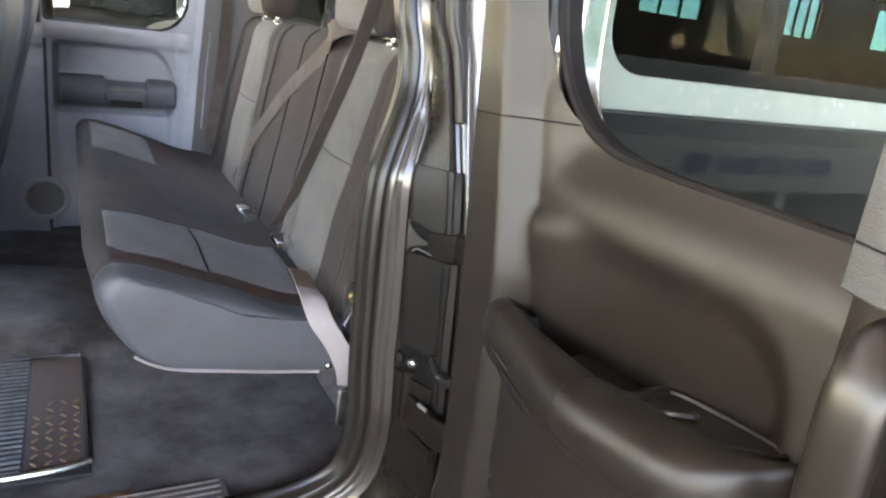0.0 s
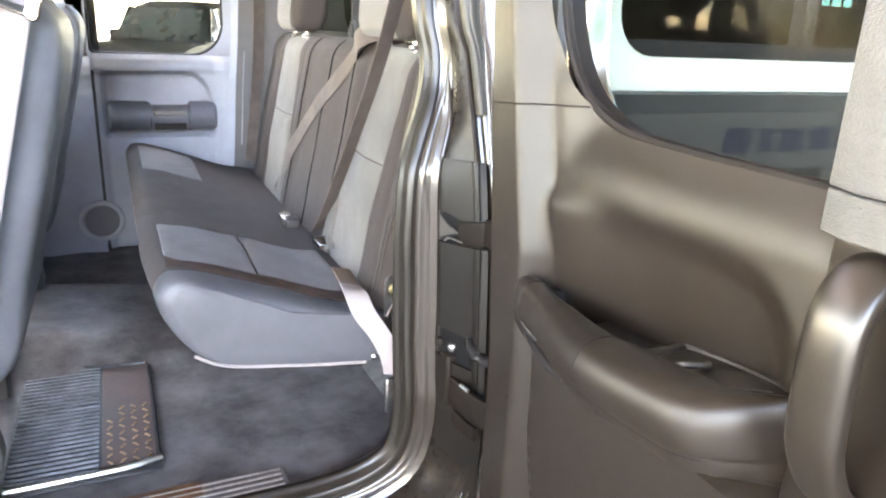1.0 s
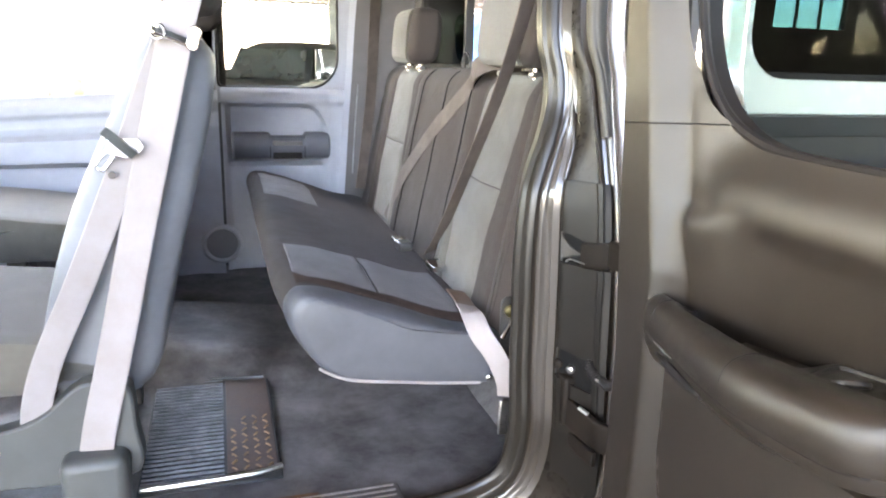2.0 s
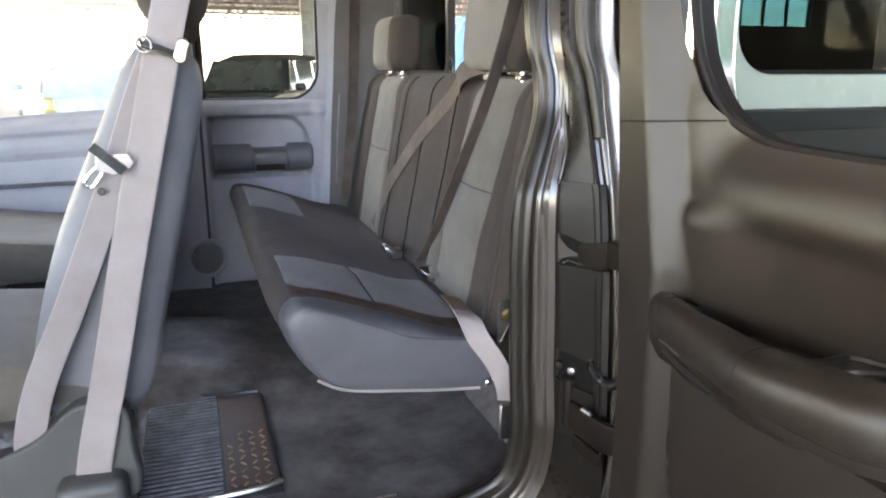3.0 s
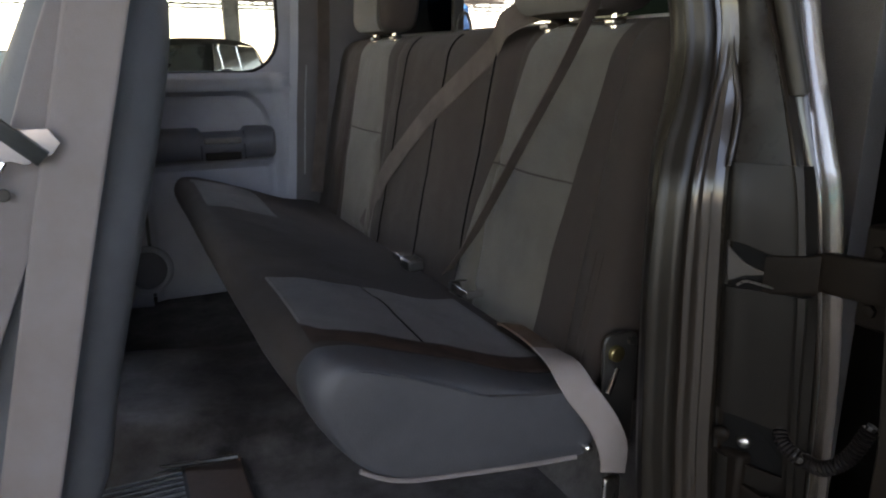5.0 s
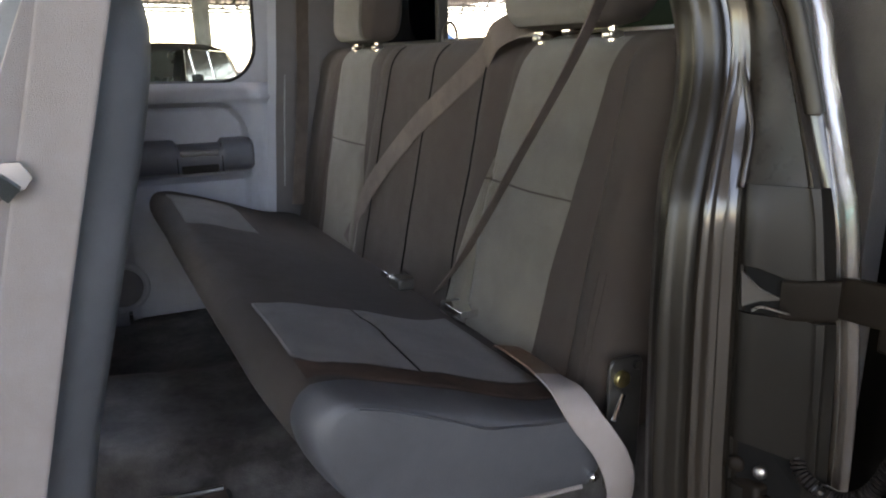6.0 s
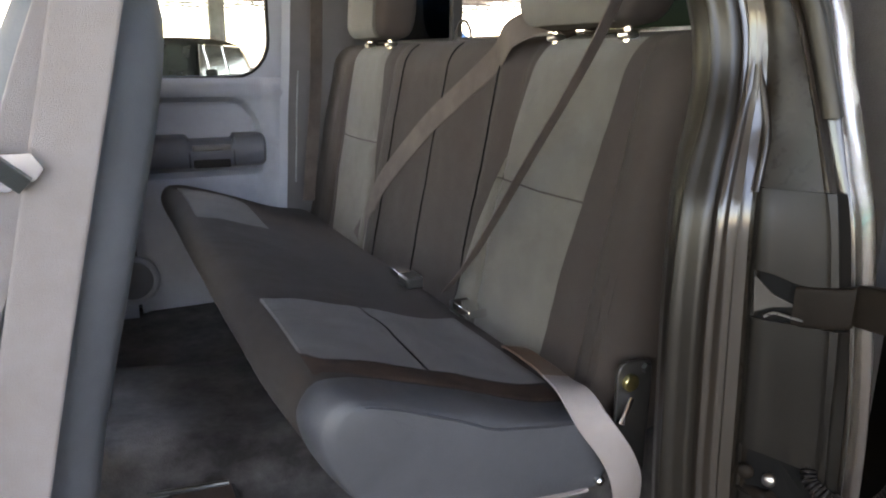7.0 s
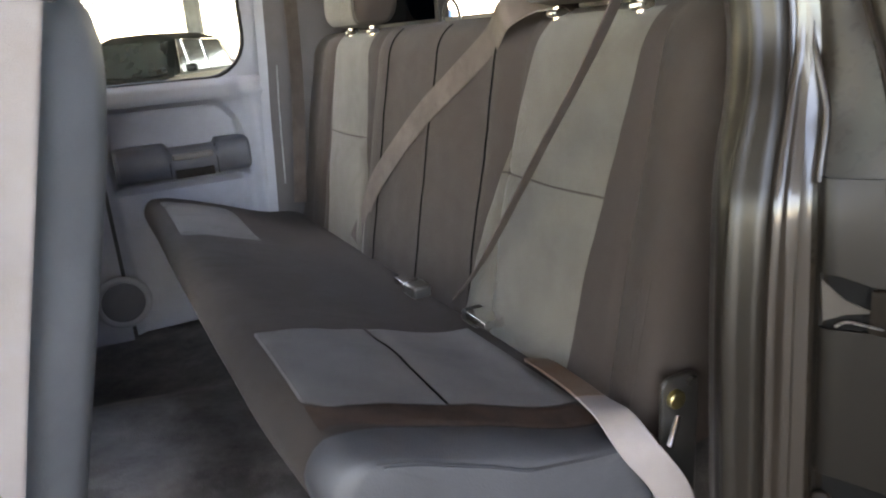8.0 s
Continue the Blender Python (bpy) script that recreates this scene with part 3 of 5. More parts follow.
part("pull_cup", boxes((0.552, 0.658, 3.068, 3.074, 1.050, 1.074)), FRAME, handle, "dark finger cup", bevel=0.004)
for x in (0.541, 0.669):
    part("joint", tube(bmesh.new(), [(x, 3.115 - 0.049, 1.052), (x, 3.115 - 0.0505, 1.09), (x, 3.115 - 0.032, 1.135)], 0.0014, 5), FRAME, handle)
far_frame = plate(bmesh.new(), rounded(0.30, 0.88, 1.25, 1.90, 0.05), lambda a, b, d: (a, 3.145 + d, b), 0.05, rounded(0.365, 0.808, 1.308, 1.83, (0.02, 0.115, 0.06, 0.02)))
part("window_frame", far_frame, TRIM_FAR, far_door, bevel=0.006)
part("window_seal", tube(bmesh.new(), [(a, 3.150, b) for a, b in rounded(0.365, 0.808, 1.308, 1.83, (0.02, 0.115, 0.06, 0.02))] + [(0.365, 3.150, 1.328)], 0.006, 8), FRAME, far_door, "black rubber window seal")
part("window_pane", boxes((0.35, 0.83, 3.165, 3.169, 1.27, 1.85)), TINTED, far_door)
part("outer_skin", boxes((0.36, 0.98, 3.21, 3.25, 0.45, 1.27)), PAINT, far_door, bevel=0.01)

front_door = thing("passenger_front_door", "closed grey front passenger door with a long armrest", "car door", (-0.3, 3.14, 0.6))


def far_front(x, z):
    v = 0.035 * (1 - smooth_step(1.26, 1.30, z))
    v += 0.045 * smooth_step(1.03, 1.06, z) * (1 - smooth_step(1.14, 1.17, z)) * (1 - smooth_step(0.05, 0.12, x))
    v -= 0.012 * smooth_step(1.17, 1.19, z) * (1 - smooth_step(1.22, 1.24, z))
    v += 0.05 * (1 - smooth_step(0.80, 0.86, z)) * (1 - smooth_step(0.0, 0.1, x))
    return v


far_panel("door_panel", -1.1, 0.362, 0.60, 1.298, far_front, TRIM_FAR, front_door, "grey moulded door panel", 0.06)
bm = ring(bmesh.new(), (0.353, 3.070, 0.731), (0, -1, 0), 0.066, 0.010)
speaker = part("speaker_ring", bm, TRIM_FAR, front_door, "round speaker surround")
part("speaker_grille", disc(bmesh.new(), (0.353, 3.074, 0.731), (0, -1, 0), 0.062, 0.006), TRIM_NAVY, speaker, "dark speaker grille")
part("window_frame", plate(bmesh.new(), rounded(-1.0, 0.36, 1.20, 1.90, 0.05), lambda a, b, d: (a, 3.145 + d, b + (0.06 * (a - 0.36) if b < 1.5 else 0.0)), 0.05, rounded(-0.93, 0.30, 1.297, 1.84, 0.05)), TRIM_DARK, front_door, bevel=0.006)
part("window_pane", boxes((-0.95, 0.32, 3.165, 3.169, 1.20, 1.86)), GLASS, front_door)
part("outer_skin", boxes((-1.1, 0.35, 3.21, 3.25, 0.45, 1.20)), PAINT, front_door, bevel=0.01)

# sill plate with ribs
sill = part("sill_plate", boxes((0.20, 0.665, 1.462, 1.535, 0.612, 0.621)), TRIM_DARK, truck, "ribbed dark sill plate", bevel=0.003)
part("worn_patch", boxes((0.30, 0.512, 1.466, 1.539, 0.6212, 0.6224)), RUST, sill, "rusty orange worn patch")
for k in range(4):
    y = 1.474 + 0.0165 * k
    part("rib", tube(bmesh.new(), [(0.47 - 0.02 * k, y, 0.622), (0.655, y + 0.004, 0.622)], 0.0022, 6), STEEL, sill)

# plastic hinge cover on the pillar's face, with two pockets
def on_cover(s, z, out=0.0):
    """Place on the cover: s runs from its inner to its outer edge."""
    d, f, e = line_at("bead", z), line_at("flange", z), line_at("edge", z)
    v = between(d, f, 0.20)
    rise = -0.0095 * smooth_step(0.0, 0.07, s) - 0.0028 * math.exp(-((s - 0.70) / 0.022) ** 2) - 0.0015 * math.exp(-((s - 0.14) / 0.06) ** 2)
    q = between(v, f, s / 0.70, rise - out) if s < 0.70 else between(f, e, (s - 0.70) / 0.30 * 0.62, rise - out)
    return Vector((q.x, q.y, z))


bm = bmesh.new()
us = [0.0, 0.012, 0.025, 0.04, 0.055, 0.075, 0.10, 0.14, 0.18, 0.22, 0.3, 0.4, 0.5, 0.58, 0.64, 0.67, 0.685, 0.70, 0.715, 0.73, 0.76, 0.82, 0.9, 0.96, 1.0]
zs = [0.80 + 0.0194 * k for k in range(6)] + [0.951 + 0.0186 * k for k in range(9)] + [1.152 + 0.0123 * k for k in range(8)]
vs = {}
for i, u in enumerate(us):
    for j, z in enumerate(zs):
        vs[i, j] = bm.verts.new(on_cover(u, z - 0.010 * smooth_step(0.1, 0.5, u) * (1 if 1.10 < z < 1.16 else 0) - (0.016 * u if 0.89 < z < 0.96 else 0)))
for i in range(len(us) - 1):
    for j in range(len(zs) - 1):
        zm, um = (zs[j] + zs[j + 1]) / 2, (us[i] + us[i + 1]) / 2
        if (1.10 < zm < 1.152 and um > 0.04) or (0.898 < zm < 0.951 and 0.025 < um < 0.64):
            continue
        bm.faces.new((vs[i, j], vs[i + 1, j], vs[i + 1, j + 1], vs[i, j + 1]))
bmesh.ops.delete(bm, geom=[v for v in bm.verts if not v.link_faces], context="VERTS")
bmesh.ops.solidify(bm, geom=bm.faces[:], thickness=0.004)
cover = part("hinge_cover", bm, COVER, truck, "dark grey plastic hinge cover with two pockets", bevel=0.0015)
# Near-black plates paint the shade inside the shallow pockets.
for z0, z1 in ((1.085, 1.165), (0.885, 0.965)):
    bm = bmesh.new()
    loft(bm, [[on_cover(u, z, -0.0055 - d) for u, z in [(k / 10, z0) for k in range(1, 10)] + [(1 - k / 10, z1) for k in range(1, 10)]] for d in (0.0, 0.001)])
    part("pocket_shade", bm, VOID, cover, smooth=False)
bm = bmesh.new()
loft(bm, [[on_cover(0.055, 1.146, -0.001 - d), on_cover(0.22, 1.128, -0.003 - d), on_cover(0.42, 1.118, -0.005 - d), on_cover(0.22, 1.114, -0.003 - d), on_cover(0.070, 1.106, -0.001 - d)] for d in (0.0, 0.0015)])
part("guide_wedge", bm, TRIM_SHADED, cover, "dark olive wedge in the upper pocket", smooth=False)
# Steel line painted in as the highlight on the pocket's lower lip.
part("pocket_lip", tube(bmesh.new(), spline([on_cover(0.16, 1.103, -0.001), on_cover(0.24, 1.109, 0.001), on_cover(0.40, 1.107, 0.001), on_cover(0.58, 1.104, 0.0)], 16), 0.0016, 6), STEEL, cover, "bright line for the lip's highlight")
part("pocket_lip", tube(bmesh.new(), spline([on_cover(0.03, 0.897, 0.001), on_cover(0.3, 0.892, 0.002), on_cover(0.6, 0.887, 0.001)], 12), 0.0014, 6), HINGE, cover)

# roof-drip channel above the cover
bm = bmesh.new()
rows = []
for k in range(36):
    z = 1.309 + 0.59 * k / 35
    f, e = line_at("flange", z), line_at("edge", z)
    lo, hi = between(f, e, 0.22), between(f, e, 1.02)
    rows.append([(*between(lo, hi, a, -0.012 * math.sin(math.pi * a) ** 0.6 + 0.0022 * math.exp(-((a - 0.72) / 0.05) ** 2)), z + 0.004 * a) for a in [m / 16 for m in range(17)]] + [(*between(lo, hi, a, 0.012), z) for a in (1.0, 0.0)])
loft(bm, rows)
part("upper_channel", bm, CHANNEL, truck, "dark brown plastic channel on the jamb", bevel=0.0015)
bm = bmesh.new()
loft(bm, [[on_cover(u, z, 0.001 - d) for u, z in ((0.0, 0.58), (0.9, 0.58), (0.9, 0.803), (0.0, 0.803))] for d in (0.0, 0.006)])
part("lower_cover", bm, COVER, truck, "dark grey plastic lower cover", smooth=False)
part("door_gap_seal", boxes((0.335, 0.395, 3.172, 3.20, 0.5, 1.92)), RUBBER, truck, "black seal between the far doors", smooth=False)


# running gear and nose of the pickup
for y in (1.72, 2.78):
    part("frame_rail", boxes((-2.6, 3.05, y - 0.04, y + 0.04, 0.44, 0.58)), BLACK, truck, bevel=0.01)
for x in (-2.0, 2.1):
    for y, s in ((1.46, -1), (3.04, 1)):
        wheel = part("wheel", disc(bmesh.new(), (x, y - 0.11 * s, 0.37), (0, s, 0), 0.37, 0.22, 36), TYRE, truck, "black tyre")
        part("rim", disc(bmesh.new(), (x, y + 0.112 * s, 0.37), (0, s, 0), 0.22, 0.012, 28, 0.01), STEEL, wheel, "steel rim")
nose = spline([(-1.19, 0, 0.52), (-1.19, 0, 1.12), (-1.5, 0, 1.15), (-2.3, 0, 1.10), (-2.72, 0, 1.0), (-2.80, 0, 0.75), (-2.78, 0, 0.5), (-2.5, 0, 0.46)], 40)
bm = bmesh.new()
loft(bm, [[(p.x, y, p.z - q) for p in nose] for y, q in ((1.36, 0.04), (1.42, 0.0), (2.25, -0.03), (3.08, 0.0), (3.14, 0.04))])
part("nose", bm, PAINT, truck, "mocha brown front body")

# ---- the open rear half door ----
rear_door = thing("driver_rear_door", "open brown rear half door with taupe moulded inner panel", "car door", (1.0, 1.27, 0.6))
# painted shell with the window opening
shell_out = rounded(0.36, 1.222, 0.50, 1.92, (0.06, 0.06, 0.10, 0.10), 14)
shell_hole = rounded(0.60, 1.180, 1.295, 1.875, (0.02, 0.15, 0.05, 0.05), 14)
part("door_shell", plate(bmesh.new(), shell_out, lambda a, b, d: (1.012 + d, a, b), 0.045, shell_hole), PAINT, rear_door, "glossy mocha brown painted steel", bevel=0.008)
part("window_pane", boxes((1.024, 1.028, 0.60, 1.21, 1.29, 1.87)), DOORGLASS, rear_door)

rim = spline([(0.64, 0, 1.326), (0.80, 0, 1.327), (0.93, 0, 1.330), (1.00, 0, 1.336), (1.055, 0, 1.355), (1.09, 0, 1.380), (1.117, 0, 1.415), (1.137, 0, 1.46), (1.152, 0, 1.53), (1.164, 0, 1.65), (1.172, 0, 1.80)], 46)
HOLE = [(p.x, p.z) for p in rim] + [(1.165, 1.83), (1.14, 1.845), (0.9, 1.85), (0.66, 1.845), (0.64, 1.82), (0.638, 1.6)]


def door_edge(z):
    """Where the trim ends towards the hinges."""
    return 1.209 + 0.10 * max(-0.25, z - 1.25)


def door_inner(y, z):
    """How far the trim stands out from the door towards the cab."""
    t = y - 0.20 * max(-0.04, z - 1.20)
    ramp = min(1.0, max(0.0, (t - 1.086) / 0.040))
    facet = 0.027 + 0.033 * (0.85 * ramp + 0.15 * smooth_step(0, 1, ramp)) - 0.016 * smooth_step(1.085, 0.93, t)
    side = facet + (0.006 - facet) * smooth_step(1.36, 1.46, z) * smooth_step(1.14, 1.10, y)
    lip = 0.006 + 0.028 * smooth_step(1.350, 1.268, z)
    w = smooth_step(1.115, 1.03, y)
    outer = side + (lip - side) * w
    r = 0.075 if y < 0.92 else 0.02
    da, db = (0.722 - y if y < 0.92 else -0.2), z - 1.249
    away = math.hypot(max(da + r, 0), max(db + r, 0)) + min(max(da, db) + r, 0) - r
    floor = facet + 0.14 * min(0.13, max(0.0, z - 1.12)) * smooth_step(1.115, 1.08, y)
    v = floor + (outer - floor) * smooth_step(-0.020, 0.012, away)
    bound = 1.054 - 0.045 * (max(0.0, 0.98 - z) / 0.18) ** 2
    v += (0.074 - v) * smooth_step(bound + 0.007, bound - 0.007, y) * smooth_step(1.085, 1.055, z)
    return v


def in_hole(y, z):
    """Signed depth inside the window opening."""
    inside = False
    n = len(HOLE)
    for i in range(n):
        (a, b), (c, d) = HOLE[i], HOLE[(i + 1) % n]
        if (b > z) != (d > z) and y < (c - a) * (z - b) / (d - b) + a:
            inside = not inside
    return inside


def to_rim(y, z):
    best = None
    n = len(HOLE)
    for i in range(n):
        a, b = Vector(HOLE[i]), Vector(HOLE[(i + 1) % n])
        t = (Vector((y, z)) - a).dot(b - a) / max(1e-12, (b - a).length_squared)
        q = a.lerp(b, min(1, max(0, t)))
        d = (q - Vector((y, z))).length
        if best is None or d < best[0]:
            best = (d, q)
    return best[1]


bm = bmesh.new()
NYD, NZD, RIM = 151, 178, 8


def trim_place(i, j):
    """Place of a point of the trim's net in the door's plane, and how far it lies round the edge."""
    z = 0.56 + 1.33 * j / (NZD - 1)
    last = NYD - 1 - RIM
    return 0.42 + (door_edge(z) - 0.42) * min(i, last) / last, z, max(0, i - last) / RIM


grid = {}
holed = {(i, j): in_hole(*trim_place(i, j)[:2]) for i in range(NYD) for j in range(NZD)}
for i in range(NYD - 1):
    for j in range(NZD - 1):
        q = [(i, j), (i + 1, j), (i + 1, j + 1), (i, j + 1)]
        if all(holed[k] for k in q):
            continue
        vs = []
        for k in q:
            if k not in grid:
                y, z, past = trim_place(*k)
                if holed[k]:
                    y, z = to_rim(y, z)
                grid[k] = bm.verts.new((0.962 - door_inner(y, z) + 0.10 * past ** 1.5, y + 0.006 * math.sin(math.pi * min(1.0, past * 1.6)), z))
            vs.append(grid[k])
        bm.faces.new(vs)
panel = part("inner_panel", bm, TRIM_SHADED, rear_door, "taupe moulded plastic panel, darkened as shade")
part("trim_seam", tube(bmesh.new(), [(0.9622 - door_inner(y, 1.352), y, 1.352 - 0.06 * (y - 1.12)) for y in [1.219 - 0.004 * k for k in range(40)] if not in_hole(y, 1.352)], 0.0012, 6), FRAME, panel)
part("window_seal", tube(bmesh.new(), [(0.957, a, b) for a, b in HOLE] + [(0.957, *HOLE[0])], 0.0065, 8), FRAME, rear_door, "black rubber window seal")
part("window_channel", plate(bmesh.new(), [(0.9 + (a - 0.9) * 1.006, 1.58 + (b - 1.58) * 1.006) for a, b in HOLE], lambda a, b, d: (0.955 + d, a, b), 0.030, HOLE), FRAME, rear_door, "black window channel")

# armrest in two tiers, with pull slot, pocket and switch
bm = bmesh.new()
rows = []
for i in range(81):
    u = i / 80
    y = 1.128 - 0.458 * u
    w = 0.082 + 0.062 * smooth_step(0, 0.66, u)
    w *= max(0.12, math.sqrt(max(0.0, 1 - max(0.0, 1 - u / 0.085) ** 2))) * max(0.06, math.sqrt(max(0.0, 1 - max(0.0, 1 - (1 - u) / 0.17) ** 2.4)))
    top = 1.134 + 0.040 * u * u - 0.035 * max(0.0, 1 - u / 0.075) ** 2
    drop = 0.10 - 0.012 * smooth_step(0.5, 1.0, u)
    trough = 0.016 * smooth_step(0.15, 0.19, u) * smooth_step(0.60, 0.52, u) + 0.020 * smooth_step(0.15, 0.18, u) * smooth_step(0.32, 0.29, u)
    face = 0.046 + 0.008 * smooth_step(0.4, 0.9, u)
    sec = [(0.992, -0.010 - 0.8 * trough), (0.965 - w * 0.22, -0.013 - trough), (0.965 - w * 0.46, -0.012 - trough), (0.965 - w * 0.60, -0.003 - 0.2 * trough), (0.965 - w * 0.72, 0.0), (0.965 - w * 0.86, -0.002), (0.965 - w * 0.96, -0.011), (0.965 - w, -0.026), (0.965 - w * 0.995, -face + 0.004)]
    low = [(0.965 - w * 0.985, -face), (0.965 - w * 0.945, -face - 0.002), (0.965 - w * 0.945, -face - 0.006), (0.965 - w * 0.93, -face - 0.016), (0.965 - w * 0.70, -drop * 0.92), (0.965 - w * 0.3, -drop * 1.12), (0.992, -drop * 1.3)]
    rows.append(spline([(x, y, top + d) for x, d in sec], 26) + [Vector((x, y, top + d)) for x, d in low[:3]] + spline([(x, y, top + d) for x, d in low[3:]], 12))
loft(bm, rows)
arm = part("armrest", bm, TRIM_SHADED, rear_door, "taupe two-tier armrest with a pull slot, darkened as shade")
part("tier_seam", tube(bmesh.new(), [r[27] + Vector((-0.001, 0, 0)) for r in rows[30:74]], 0.0018, 6), FRAME, arm, "dark seam")
part("pull_slot", tube(bmesh.new(), [rows[i][29] + Vector((0.004, 0, -0.004)) for i in range(12, 36)], [0.004 + 0.005 * math.sin(math.pi * k / 23) for k in range(24)], 8), FRAME, arm, "dark pull slot")
part("slot_lip", tube(bmesh.new(), [rows[i][28] + Vector((-0.001, 0, 0.0)) for i in range(11, 22)], [0.0008 + 0.0012 * math.sin(math.pi * k / 10) for k in range(11)], 6), SHIELD, arm, "pale slot lip")
for i in (10, 44):
    part("cap_seam", tube(bmesh.new(), [p + Vector((-0.0003, 0, 0.0003)) for p in rows[i][11:24]], 0.0006, 6), FRAME, arm)
base = [(0.868, 0.826), (0.928, 0.846), (0.945, 0.832), (0.936, 0.720), (0.918, 0.706), (0.884, 0.738), (0.868, 0.775)]
ring_ = spline([(a, b, 0) for a, b in base + base[:1]], 40)[:-1]
bm = bmesh.new()
loft(bm, [[(0.91 + (p.x - 0.91) * k, 0.78 + (p.y - 0.78) * k, z + 0.13 * (0.82 - p.y)) for p in ring_] for k, z in ((1.0, 1.128), (1.0, 1.1415), (0.985, 1.1432), (0.94, 1.1432), (0.90, 1.1405), (0.3, 1.1405))])
plate_ = part("switch_plate", bm, TRIM_SHADED, arm, "dark window switch plate")
part("switch", tube(bmesh.new(), spline([(0.890, 0.804, 1.1435), (0.894, 0.790, 1.150), (0.904, 0.782, 1.1515), (0.916, 0.790, 1.1465)], 16), 0.0042, 8), HANDLE, plate_, "window switch")
# Thin paler line along the plate's near edge.
part("plate_edge", tube(bmesh.new(), spline([(0.872, 0.775, 1.1488), (0.888, 0.742, 1.1532), (0.914, 0.716, 1.1566)], 16), 0.0011, 6), SHIELD, plate_, "bright edge line")

# pale vinyl-covered pillar on the door's leading edge
sec = [(0.97, 0.700), (0.905, 0.693), (0.882, 0.680), (0.870, 0.650), (0.868, 0.55), (0.872, 0.44), (0.89, 0.41), (0.97, 0.40)]
def post(z0, z1, mat, name, label, grow=0.0):
    bm = bmesh.new()
    rows = []
    for k in range(12):
        z = z0 + (z1 - z0) * k / 11
        rows.append([(x - grow, y, z) for x, y in sec])
    loft(bm, rows)
    return part(name, bm, mat, rear_door, label, bevel=0.0015)
post(1.345, 1.90, VINYL, "upper_pillar_cover", "pale grey grained vinyl pillar cover")
post(1.312, 1.3435, VINYL, "pillar_band", "pale grey grained vinyl band")
post(0.56, 1.308, TRIM_SHADED, "lower_pillar_cover", "taupe lower pillar cover, darkened as shade", -0.018)
grip = spline([(0.91, 0.632, 1.296), (0.874, 0.632, 1.293), (0.853, 0.631, 1.264), (0.848, 0.628, 1.205), (0.851, 0.626, 1.165), (0.874, 0.624, 1.128), (0.91, 0.624, 1.118)], 44)
bm = bmesh.new()
rows = []
for i, p in enumerate(grip):
    d = (grip[min(i + 1, 43)] - grip[max(i - 1, 0)]).normalized()
    n = d.cross(Vector((0, 1, 0))).normalized()
    rows.append([p + Vector((0, 1, 0)) * (0.021 * a) + n * (0.0105 * b) for a, b in rounded(-1, 1, -1, 1, 0.75, 5)])
loft(bm, rows)
part("pull_handle", bm, HANDLE, rear_door, "smooth curved pull handle")

# hinges, check strap and cable
def flat_bar(pts, high, thick):
    """A plain steel bar that stands on edge along pts."""
    bm = bmesh.new()
    rows = []
    for i, p in enumerate(pts):
        d = pts[min(i + 1, len(pts) - 1)] - pts[max(i - 1, 0)]
        n = Vector((d.y, -d.x, 0)).normalized()
        rows.append([p + n * (thick / 2 * a) + Vector((0, 0, high / 2 * b)) for a, b in rounded(-1, 1, -1, 1, 0.3, 3)])
    loft(bm, rows)
    return bm


hinge = part("upper_hinge", flat_bar(spline([on_cover(0.40, 1.118, -0.006), on_cover(0.55, 1.121, -0.002), on_cover(0.75, 1.126, 0.006), on_cover(1.0, 1.131, 0.013), (0.946, 1.288, 1.134), (0.942, 1.258, 1.137), (0.948, 1.230, 1.139), (0.985, 1.215, 1.140)], 50), 0.043, 0.012), HINGE, rear_door, "dark brown steel hinge arm", bevel=0.001)
part("door_leaf", boxes((0.955, 0.985, 1.222, 1.262, 1.085, 1.190)), HINGE, hinge, "dark hinge leaf on the door", bevel=0.004)
for z in (1.105, 1.165):
    part("bolt", disc(bmesh.new(), (0.955, 1.245, z), (-1, 0, 0), 0.007, 0.005, 6, 0.001), HINGE, hinge)
lower = part("lower_hinge", boxes((0.908, 0.955, 1.338, 1.372, 0.812, 0.904)), HINGE, rear_door, "dark brown lower hinge box", bevel=0.006)
part("hinge_arm", flat_bar(spline([(0.918, 1.350, 0.842), (0.922, 1.325, 0.838), (0.928, 1.295, 0.834), (0.938, 1.262, 0.830), (0.975, 1.228, 0.826)], 24), 0.052, 0.012), HINGE, lower, "dark brown steel hinge arm", bevel=0.001)
# Steel sliver stands in for a highlight on the lower hinge arm.
part("edge_glint", tube(bmesh.new(), [(0.920, 1.306, 0.864), (0.925, 1.286, 0.862)], 0.0035, 8), STEEL, lower, "bright edge line")
part("lower_plate", flat_bar(spline([(0.924, 1.335, 0.792), (0.928, 1.305, 0.787), (0.936, 1.272, 0.783)], 12), 0.026, 0.010), HINGE, lower, bevel=0.001)
for s_, r_, mt in ((0.10, 0.009, HINGE), (0.30, 0.0075, STEEL)):
    c_ = on_cover(s_, 0.922 - 0.016 * s_, -0.0045)
    part("bolt", disc(bmesh.new(), c_, (-0.8, -0.6, 0), r_, 0.006, 14, 0.002), mt, lower)
core = spline([on_cover(0.60, 0.945, -0.004), on_cover(0.64, 0.932, 0.004), on_cover(0.74, 0.921, 0.012), (0.948, 1.290, 0.917), (0.944, 1.262, 0.922), (0.950, 1.240, 0.945), (0.962, 1.228, 0.985)], 70)
bm = tube(bmesh.new(), core, 0.0055, 8)
loom = part("cable_loom", bm, BLACK, rear_door, "black corrugated cable loom")
for i in range(2, 68, 2):
    d = core[i + 1] - core[i - 1]
    part("coil", ring(bmesh.new(), core[i], d, 0.0068, 0.0021, 14, 5), FRAME, loom)

